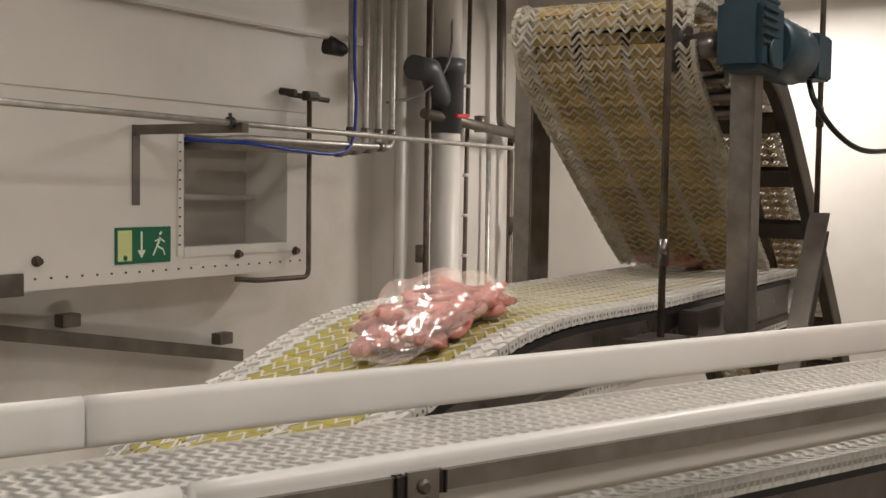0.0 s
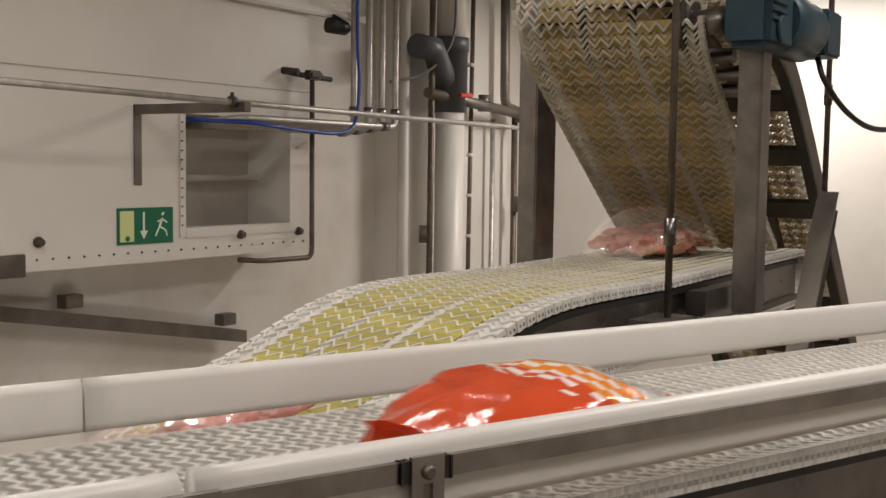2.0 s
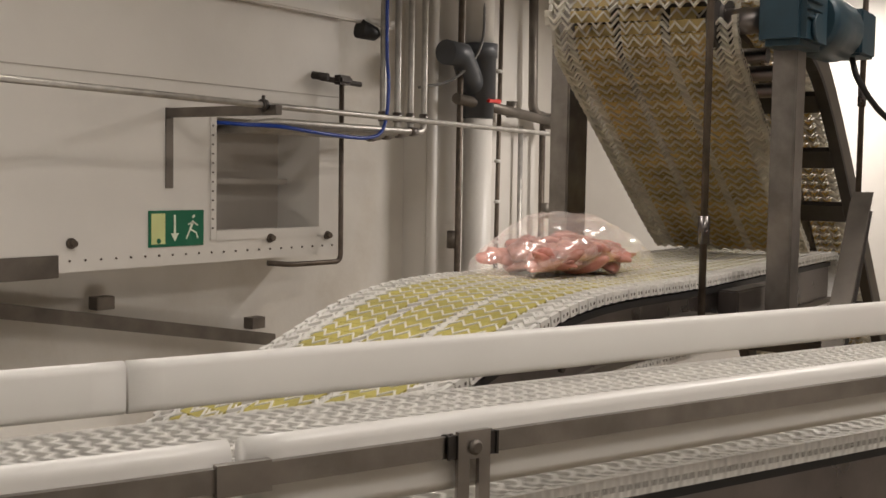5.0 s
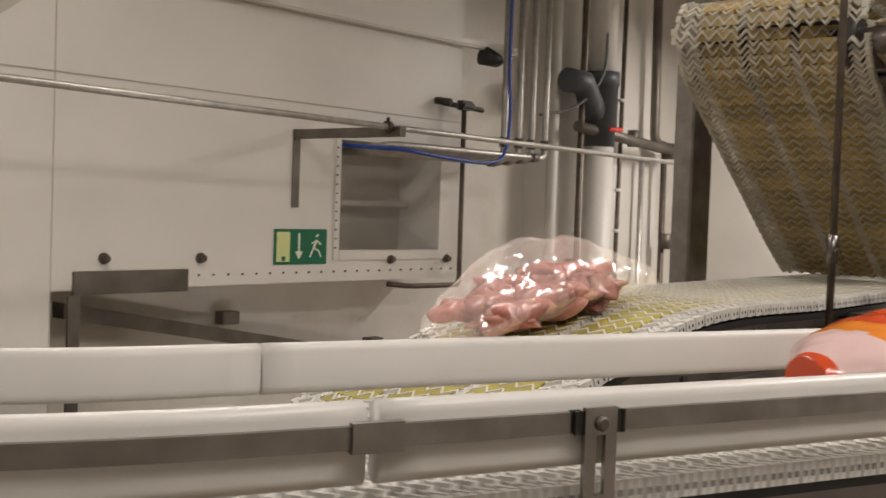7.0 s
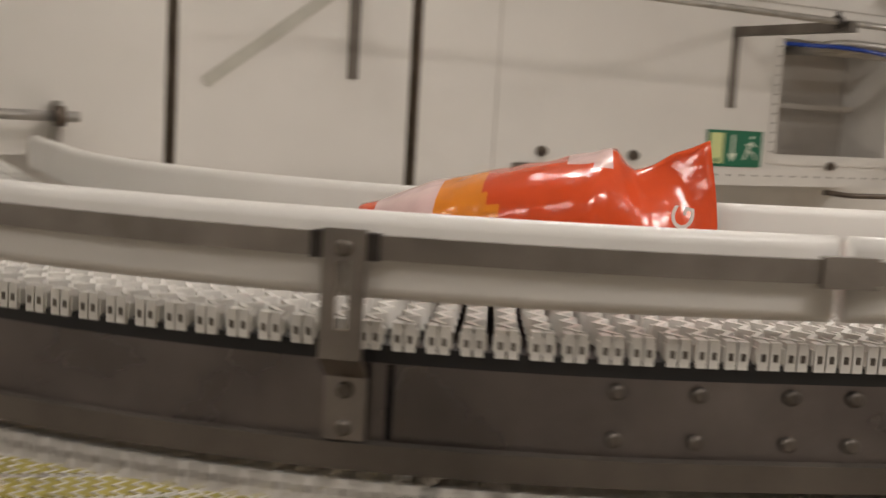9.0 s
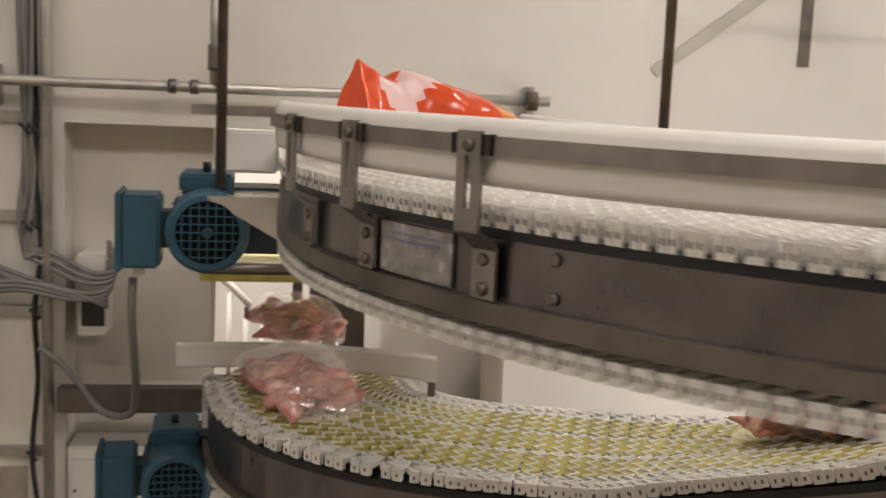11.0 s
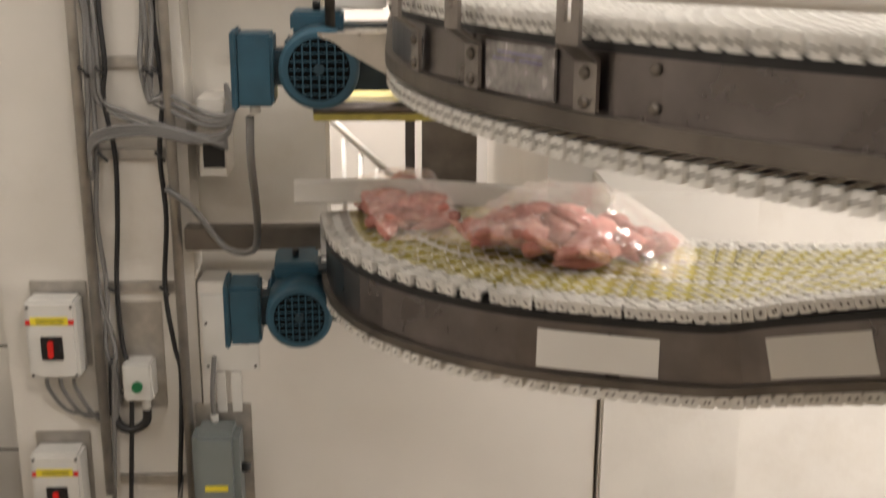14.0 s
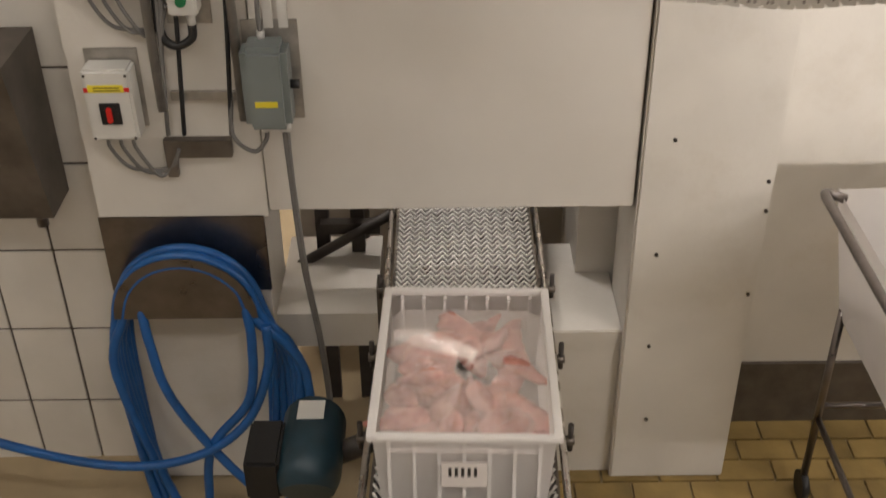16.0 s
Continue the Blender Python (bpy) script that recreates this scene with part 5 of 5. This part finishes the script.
# ---- lamps ----
for x, y, power, turned, drop in LAMPS:
    lamp = thing("ceiling_light", (x, y, CEIL - 0.06 - drop), "long white fluorescent ceiling light", "ceiling light", "ceiling lights", rz=turned)
    part("housing", new_box(-0.66, 0.66, -0.09, 0.09, 0.0, 0.058, 0.01), M_LGREY, lamp)
    part("diffuser", new_box(-0.62, 0.62, -0.07, 0.07, -0.02, 0.0, 0.008), M_GLOW, lamp)
    data = bpy.data.lights.new("tube_light", "AREA")
    data.shape, data.size, data.size_y, data.energy, data.color = "RECTANGLE", 1.2, 0.14, power, (1.0, 0.92, 0.86)
    ob = new("tube_light", data)
    ob.matrix_basis = pose(x, y, CEIL - 0.09 - drop, 0, 0, turned)
    for k in (-0.5, 0.5):
        if drop:
            part("drop_rod", new_tube([(k, 0, 0.05), (k, 0, drop + 0.06)], 0.006, 8), M_STEEL_DULL, lamp)


# Added fill lamp, always out of view, brightens the low right wall and column.
low = thing("ceiling_light", (1.75, 0.7, 1.10), "added fluorescent fill light on a pole, out of view", "ceiling light", "ceiling lights")
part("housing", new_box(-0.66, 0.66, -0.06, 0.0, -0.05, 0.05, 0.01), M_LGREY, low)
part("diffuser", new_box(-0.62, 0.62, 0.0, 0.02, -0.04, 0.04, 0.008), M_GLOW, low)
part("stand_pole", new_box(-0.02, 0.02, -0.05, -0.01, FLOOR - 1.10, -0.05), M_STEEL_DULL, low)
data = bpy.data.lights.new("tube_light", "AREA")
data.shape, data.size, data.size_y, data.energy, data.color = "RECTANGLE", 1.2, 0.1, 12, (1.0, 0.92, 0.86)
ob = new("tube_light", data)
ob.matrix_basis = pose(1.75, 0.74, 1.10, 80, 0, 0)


# ---- goods ----
def pillow(L, W, Hh, n=26, m=16, seed=1, sharp=0.55, crumple=0.008, peak=0.0, ends=0.62):
    """A filled bag: flat seams at both ends, round in the middle, crumpled."""
    bm = bmesh.new()
    rows = []
    for i in range(n + 1):
        u = i / n
        env = max(0.0, math.sin(math.pi * u)) ** sharp
        row = []
        for j in range(m):
            a = 2 * math.pi * j / m
            y = math.cos(a) * W / 2 * (ends + (1 - ends) * env)
            zz = math.sin(a)
            z = Hh * (0.14 + 0.86 * env) * (0.5 + 0.5 * zz) if zz > 0 else Hh * 0.5 * (1 + zz) * (0.14 + 0.86 * env)
            p = Vector(((u - 0.5) * L, y, z))
            d = noise.noise(p * 17 + Vector((seed * 9.1, 0, 0))) * crumple + noise.noise(p * 45 + Vector((0, seed * 5.3, 0))) * crumple * 0.5
            p += Vector((0, math.cos(a), max(0, zz))) * d
            p.z += peak * max(0, 1 - abs(u - 0.82) / 0.14) * max(0, zz) ** 2
            row.append(bm.verts.new((p.x, p.y, max(0.0, p.z))))
        rows.append(row)
    for r0, r1 in zip(rows, rows[1:]):
        for j in range(m):
            bm.faces.new((r0[j], r0[(j + 1) % m], r1[(j + 1) % m], r1[j])).smooth = True
    bm.faces.new(rows[0][::-1])
    bm.faces.new(rows[-1])
    return bm


MEAT_MESHES = []
for k in range(5):
    bm = bmesh.new()
    bmesh.ops.create_icosphere(bm, subdivisions=3, radius=1)
    for v in bm.verts:
        d = 1 + 0.5 * noise.noise(v.co * 0.9 + Vector((k * 7, 0, 0))) + 0.14 * noise.noise(v.co * 2.6 + Vector((0, k * 3, 0)))
        taper = 1 - 0.35 * v.co.x
        v.co = Vector((v.co.x * 0.066, v.co.y * 0.033 * taper, v.co.z * 0.021 * taper)) * d
    for f in bm.faces:
        f.smooth = True
    me = bpy.data.meshes.new("meat_piece")
    bm.to_mesh(me)
    bm.free()
    me.materials.append(M_MEAT)
    MEAT_MESHES.append(me)


def meat_bag(seed, L=0.43, W=0.30, Hh=0.125):
    bag = thing("meat_bag", (0, 0, 0), "clear plastic bag of raw pink chicken pieces", "food bag", "bags of chicken")
    rnd = random.Random(seed)
    part("film", pillow(L, W, Hh, n=52, m=32, seed=seed, sharp=0.7, crumple=0.016), M_FILM, bag, "clear crinkled plastic film")
    for i in range(64):
        x = rnd.uniform(-0.35, 0.37) * L
        e = max(0.05, math.cos(math.pi * (x / L - 0.02))) ** 0.6
        y = rnd.uniform(-0.34, 0.34) * W * (0.6 + 0.4 * e)
        top = Hh * e * math.sqrt(max(0.05, 1 - (2.1 * y / W) ** 2))
        ob = new("meat_piece", rnd.choice(MEAT_MESHES))
        ob.parent = bag
        k = rnd.uniform(0.7, 1.0) * (0.5 + 0.5 * Hh / 0.14)
        ob.matrix_basis = pose(x, y, rnd.uniform(0.022, max(0.026, top * 0.57)), rnd.uniform(-25, 25), rnd.uniform(-18, 18), rnd.uniform(0, 360)) @ Matrix.Diagonal((k, k, k, 1))
    return bag


def upright_bag(L, W, Hh, seed, n=56, m=28):
    """A filled bag lying on its belly: thin flat tail in front, a tall seam standing at the back, a notch before it."""
    bm = bmesh.new()
    rows = []
    for i in range(n + 1):
        u = i / n
        high = float(np.interp(u, [0, 0.05, 0.22, 0.45, 0.7, 0.75, 0.82, 0.92, 1.0], [0.48, 0.52, 0.70, 0.84, 0.98, 0.98, 0.86, 0.97, 1.06]))
        wide = float(np.interp(u, [0, 0.06, 0.2, 0.45, 0.7, 0.88, 1.0], [0.30, 0.40, 0.80, 1.0, 0.95, 0.80, 0.62]))
        row = []
        for j in range(m):
            a = 2 * math.pi * j / m
            c, zz = math.cos(a), math.sin(a)
            ridge = 1
            rear = min(1, max(0, (u - 0.66) / 0.26))
            narrow = 1 - rear * 0.9 * (0.5 + 0.5 * zz) ** 0.7
            p = Vector(((u - 0.5) * L - 0.03 * rear * max(0, zz), c * W / 2 * wide * narrow, Hh * high * (0.5 + 0.5 * (abs(zz) ** 0.85) * (1 if zz > 0 else -1)) * ridge))
            d = noise.noise(p * 15 + Vector((seed * 9.1, 0, 0))) * 0.006 + noise.noise(p * 42 + Vector((0, seed * 5.3, 0))) * 0.003 * (1 + 2 * max(0, u - 0.6))
            p += Vector((0, c, max(0, zz))) * d * min(1, high)
            row.append(bm.verts.new((p.x + 0.02 * max(0, zz) * max(0, u - 0.8) * 5, p.y, max(0.0, p.z))))
        rows.append(row)
    for r0, r1 in zip(rows, rows[1:]):
        for j in range(m):
            bm.faces.new((r0[j], r0[(j + 1) % m], r1[(j + 1) % m], r1[j])).smooth = True
    bm.faces.new(rows[0][::-1])
    bm.faces.new(rows[-1])
    return bm


def printed_bag(seed, Hh, peak):
    bag = thing("printed_bag", (0, 0, 0), "glossy red and orange printed frozen food bag", "food bag", "printed bags")
    bm = upright_bag(0.335, 0.23, Hh, seed) if peak else pillow(0.43, 0.25, Hh, n=48, m=28, seed=seed, sharp=0.8, crumple=0.011, peak=peak * 0.75, ends=0.4)
    for f in bm.faces:
        c = f.calc_center_median()
        edge = 0.012 * noise.noise(c * 40)
        edge *= 0.4
        if peak:
            f.material_index = 0 if c.x < -0.150 else 2 if c.x < -0.085 + 0.25 * (c.z - 0.08) + edge else 1 if c.x < -0.035 + 0.5 * (0.09 - c.z) + edge else 0
            if (0.03 < c.x < 0.07 and c.z > Hh * 0.88) or (0.06 < c.x < 0.125 and 0.006 < c.y < 0.06 and c.z > Hh * 0.5):
                f.material_index = 2
        else:
            band = c.x + 0.12 * c.y + edge
            f.material_index = (4 if c.z > 0.35 * Hh or band < -0.12 else 1) if band < -0.07 else 1 if band < 0.0 else 0
            if -0.055 <= band < 0.03 and math.sin(c.x * 260 + c.y * 90) > 0.55 and c.z > Hh * 0.3:
                f.material_index = 3
            if band < -0.09 and math.sin(c.x * 150 - c.y * 110) > 0.55 and c.z > 0.5 * Hh:
                f.material_index = 5
    part("film", bm, (M_BAGRED, M_BAGORANGE, M_BAGPINK, M_BAGWHITE, M_SILVER, M_DARK), bag)
    for x, t in ((-0.160 if peak else -0.192, -1), (0.192, 1))[:1 if peak else 2]:
        bm = bmesh.new()
        lo, hi = [], []
        for k in range(13):
            y = -0.052 + k * 0.104 / 12
            w = 0.010 * noise.noise(Vector((y * 30, seed, x)))
            lo.append(bm.verts.new((x - t * 0.008, y, 0.010 + 0.006 * math.cos(y * 20))))
            hi.append(bm.verts.new((x + t * (0.018 + w), y * 1.12, 0.012 + 0.010 * math.sin(y * 25 + seed) + (0.02 if t > 0 else 0.004))))
        for k in range(12):
            bm.faces.new((lo[k], lo[k + 1], hi[k + 1], hi[k]))
        bmesh.ops.solidify(bm, geom=bm.faces[:], thickness=0.0012)
        part("seam", bm, M_BAGRED, bag, "flat welded red seam")
    return bag


def lettering(text, size, parent, m, material):
    cu = bpy.data.curves.new("lettering", "FONT")
    cu.body, cu.size, cu.extrude = text, size, 0.0006
    tmp = new("lettering_source", cu)
    me = bpy.data.meshes.new_from_object(tmp.evaluated_get(bpy.context.evaluated_depsgraph_get()))
    bpy.data.objects.remove(tmp)
    me.materials.append(material)
    ob = new("lettering", me)
    ob.parent, ob.matrix_basis = parent, m
    return ob


bag_a, bag_b = meat_bag(3, 0.41, 0.20, 0.105), meat_bag(11, 0.48, 0.28, 0.14)
bag_c = meat_bag(17, 0.38, 0.22, 0.10)
red_a, red_b = printed_bag(1, 0.078, 0.0), printed_bag(2, 0.135, 0.06)
for rb in (red_b,):
    lettering("2 KG", 0.032, rb, pose(0.135, -0.056, 0.02, 90, 0, 28) @ pose(0, 0, 0, 0, 0, 80), M_BAGWHITE)
    for k in range(3):
        part("print_stroke", new_box(-0.05 + k * 0.022, -0.036 + k * 0.022, -0.127, -0.1235, 0.022, 0.05 - 0.008 * (k % 2), 0.002), M_BAGWHITE, rb)

crate = thing("meat_crate", (0, 0, 0), "white plastic crate of bagged pink chicken", "crate")
CL, CWD, CH = 0.58, 0.40, 0.21
bm = bmesh.new()
out = [(-CL / 2, -CWD / 2), (CL / 2, -CWD / 2), (CL / 2, CWD / 2), (-CL / 2, CWD / 2)]
lo = [bm.verts.new((x * 0.93, y * 0.93, 0.0)) for x, y in out]
hi = [bm.verts.new((x, y, CH)) for x, y in out]
bm.faces.new(lo[::-1])
for i in range(4):
    j = (i + 1) % 4
    bm.faces.new((lo[i], lo[j], hi[j], hi[i]))
bmesh.ops.solidify(bm, geom=bm.faces[:], thickness=0.008)
part("shell", bm, M_CRATE, crate)
bm = bmesh.new()
for x0, x1, y0, y1 in ((-CL / 2 - 0.012, CL / 2 + 0.012, -CWD / 2 - 0.012, -CWD / 2 + 0.008), (-CL / 2 - 0.012, CL / 2 + 0.012, CWD / 2 - 0.008, CWD / 2 + 0.012), (-CL / 2 - 0.012, -CL / 2 + 0.008, -CWD / 2, CWD / 2), (CL / 2 - 0.008, CL / 2 + 0.012, -CWD / 2, CWD / 2)):
    box(bm, x0, x1, y0, y1, CH - 0.012, CH + 0.004, 0.003)
part("rim", bm, M_CRATE, crate)
for k in range(7):
    y = -0.165 + k * 0.055
    for sx in (1, -1):
        part("rib", new_box(sx * (CL / 2 - 0.012) - 0.006, sx * (CL / 2 - 0.012) + 0.010, y - 0.004, y + 0.004, 0.02, CH - 0.012), M_CRATE, crate)
part("label", new_box(CL / 2 + 0.004, CL / 2 + 0.006, -0.05, 0.05, 0.07, 0.14), M_BAGWHITE, crate, "white paper label with print bars")
for k in range(5):
    part("print_bar", new_box(CL / 2 + 0.006, CL / 2 + 0.0068, -0.035 + 0.014 * k, -0.028 + 0.014 * k, 0.10, 0.125), M_DARK, crate)
rnd = random.Random(21)
for i in range(60):
    ob = new("meat_piece", rnd.choice(MEAT_MESHES))
    ob.parent = crate
    k = rnd.uniform(0.8, 1.15)
    ob.matrix_basis = pose(rnd.uniform(-0.24, 0.24), rnd.uniform(-0.155, 0.155), rnd.uniform(0.11, 0.15), rnd.uniform(-25, 25), rnd.uniform(-25, 25), rnd.uniform(0, 360)) @ Matrix.Diagonal((k, k, k, 1))
bm = bmesh.new()
N = 48
rings = []
for i in range(9):
    f = i / 8
    row = []
    for j in range(N):
        a = 2 * math.pi * j / N
        c, s = math.cos(a), math.sin(a)
        q = 1 / max(abs(c) / 0.279, abs(s) / 0.189)
        r = 0.02 + (q - 0.02) * f
        z = 0.182 + 0.014 * (1 - f) ** 2 + (0.012 * math.sin(a * 12) + 0.006 * math.sin(a * 19 + 1)) * f * (1 - f) * 3 - 0.012 * f
        row.append(bm.verts.new((c * r + 0.02, s * r, z)))
    rings.append(row)
for r0, r1 in zip(rings, rings[1:]):
    for j in range(N):
        bm.faces.new((r0[j], r1[j], r1[(j + 1) % N], r0[(j + 1) % N])).smooth = True
part("liner_film", bm, film_mat("milky_liner_film", (0.86, 0.78, 0.76), 0.32, 0.16), crate, "gathered translucent plastic liner")
part("twist", new_tube([(0.02, 0, 0.19), (0.0, 0.02, 0.215), (-0.05, -0.10, 0.225), (-0.08, -0.17, 0.215)], 0.02, 10, radii=[0.012, 0.016, 0.026, 0.012]), M_FILM, crate, "twisted end of the liner")

crate_ahead = copy_thing(crate, pose(0, 0, 0))

# ---- tiles ----
me = bpy.data.meshes.new("tile")
bm = new_box(-0.096, 0.096, -0.008, 0.0, -0.151, 0.151, 0.002)
bm.to_mesh(me)
bm.free()
me.materials.append(M_TILE)
tw = thing("tiled_wall", (0, 0, 0), "white glazed tile wall with dark joints", "wall", kind="structure")
part("backing", new_box(-3.15, -1.27, 2.62, 2.8, FLOOR, CEIL), M_GROUT, tw)
for i in range(9):
    for j in range(11):
        ob = new("tile", me)
        ob.parent = tw
        ob.matrix_basis = pose(-1.61 - 0.2 * (i - 1), 2.622, 0.426 + 0.31 * (j - 4))
fm = bpy.data.meshes.new("tile")
bm = new_box(-0.0965, 0.0965, -0.0465, 0.0465, -0.012, 0.0, 0.002)
bm.to_mesh(fm)
bm.free()
fm.materials.append(M_FTILE)
ft = thing("floor_tiles", (0, 0, 0), "ochre floor tiles in running bond", "floor", kind="structure")
for i in range(10):
    for j in range(22):
        ob = new("tile", fm)
        ob.parent = ft
        ob.matrix_basis = pose(-0.05 + 0.2 * i + 0.1 * (j % 2), 0.7 + 0.1 * j, FLOOR)


# ---- motion ----
def ride(ob, line, stops, lift=0.0, side=0.0, turn=0.0, turns=()):
    """Keys a thing that rides on a line: seconds and length along it."""
    ts = [a for a, _ in stops]
    rows = []
    t = 0.0
    while t <= 16.001:
        s = float(np.interp(t, ts, [b for _, b in stops]))
        p, sd, up = line.axes(min(max(s, 0.02), line.length - 0.02), 0.09)
        spin = float(np.interp(t, [a for a, _ in turns], [b for _, b in turns])) if turns else turn
        m = Matrix((sd.cross(up), sd, up)).transposed().to_4x4()
        m.translation = p + up * lift + sd * side
        rows.append((round(t, 2), m @ pose(0, 0, 0, 0, 0, spin)))
        t += 0.5
    walk(ob, rows)


def motions():
    near = LOWER.near
    ride(bag_a, LOWER, [(0, near(1.72, 0.95)), (0.5, near(1.59, 0.95)), (1, near(1.45, 0.96)), (1.5, near(1.31, 0.98)), (2, near(1.16, 1.02)), (9.4, near(-0.10, 1.92)), (10.2, near(-0.165, 2.03)), (12.5, near(-0.19, 2.13)), (16, near(-0.2, 2.18))], 0.001, 0.065, 4)
    ride(bag_c, AWAY, [(0, AWAY.near(0.74, 1.37)), (9, AWAY.near(-0.16, 1.99)), (10.2, AWAY.near(-0.205, 2.2)), (12.3, AWAY.near(-0.75, 3.1)), (16, AWAY.near(-0.95, 3.2))], 0.001, 0.02, 10)
    ride(bag_b, LOWER, [(0, near(3.45, 0.97)), (1.2, near(3.2, 0.97)), (2, near(3.03, 0.96)), (3, near(2.83, 0.95)), (5.5, near(2.11, 0.94)), (6.5, near(1.86, 0.945)), (7.5, near(1.54, 0.96)), (12.5, near(0.34, 1.68)), (13.0, near(0.24, 1.71)), (13.5, near(0.17, 1.74)), (14, near(0.05, 1.79)), (14.5, near(-0.02, 1.81)), (16, near(-0.12, 1.9))], 0.001, -0.05, -8)
    ride(red_a, UPPER, [(0, 1.68), (0.8, 2.16), (3.2, 3.44), (10.5, 7.3), (16, 7.4)], 0.001, 0.0, 4)
    ride(red_b, UPPER, [(0, 0.05), (2.0, 0.06), (7, 2.46), (7.5, 2.74), (8.5, 3.30), (9, 3.52), (9.5, 3.715), (10, 3.89), (10.2, 3.97), (12.5, 5.45), (13.6, 6.1), (16, 7.2)], 0.001, 0.0, turns=((0, 182), (8.5, 182), (9.0, 172), (9.5, 150), (10.2, 124), (12.5, 124), (16, 124)))
    c = CR.near
    ride(crate, CR, [(0, c(-0.28, -0.9)), (9.55, c(-0.28, -0.9)), (15.5, c(-0.235, 1.575)), (16, c(-0.235, 1.77))], 0.004)
    ride(crate_ahead, CR, [(0, c(-0.28, 0.47)), (9.55, c(-0.28, 0.47)), (15, c(-0.22, 2.80)), (16, c(-0.22, 3.2))], 0.004)
    run_belts()


motions()
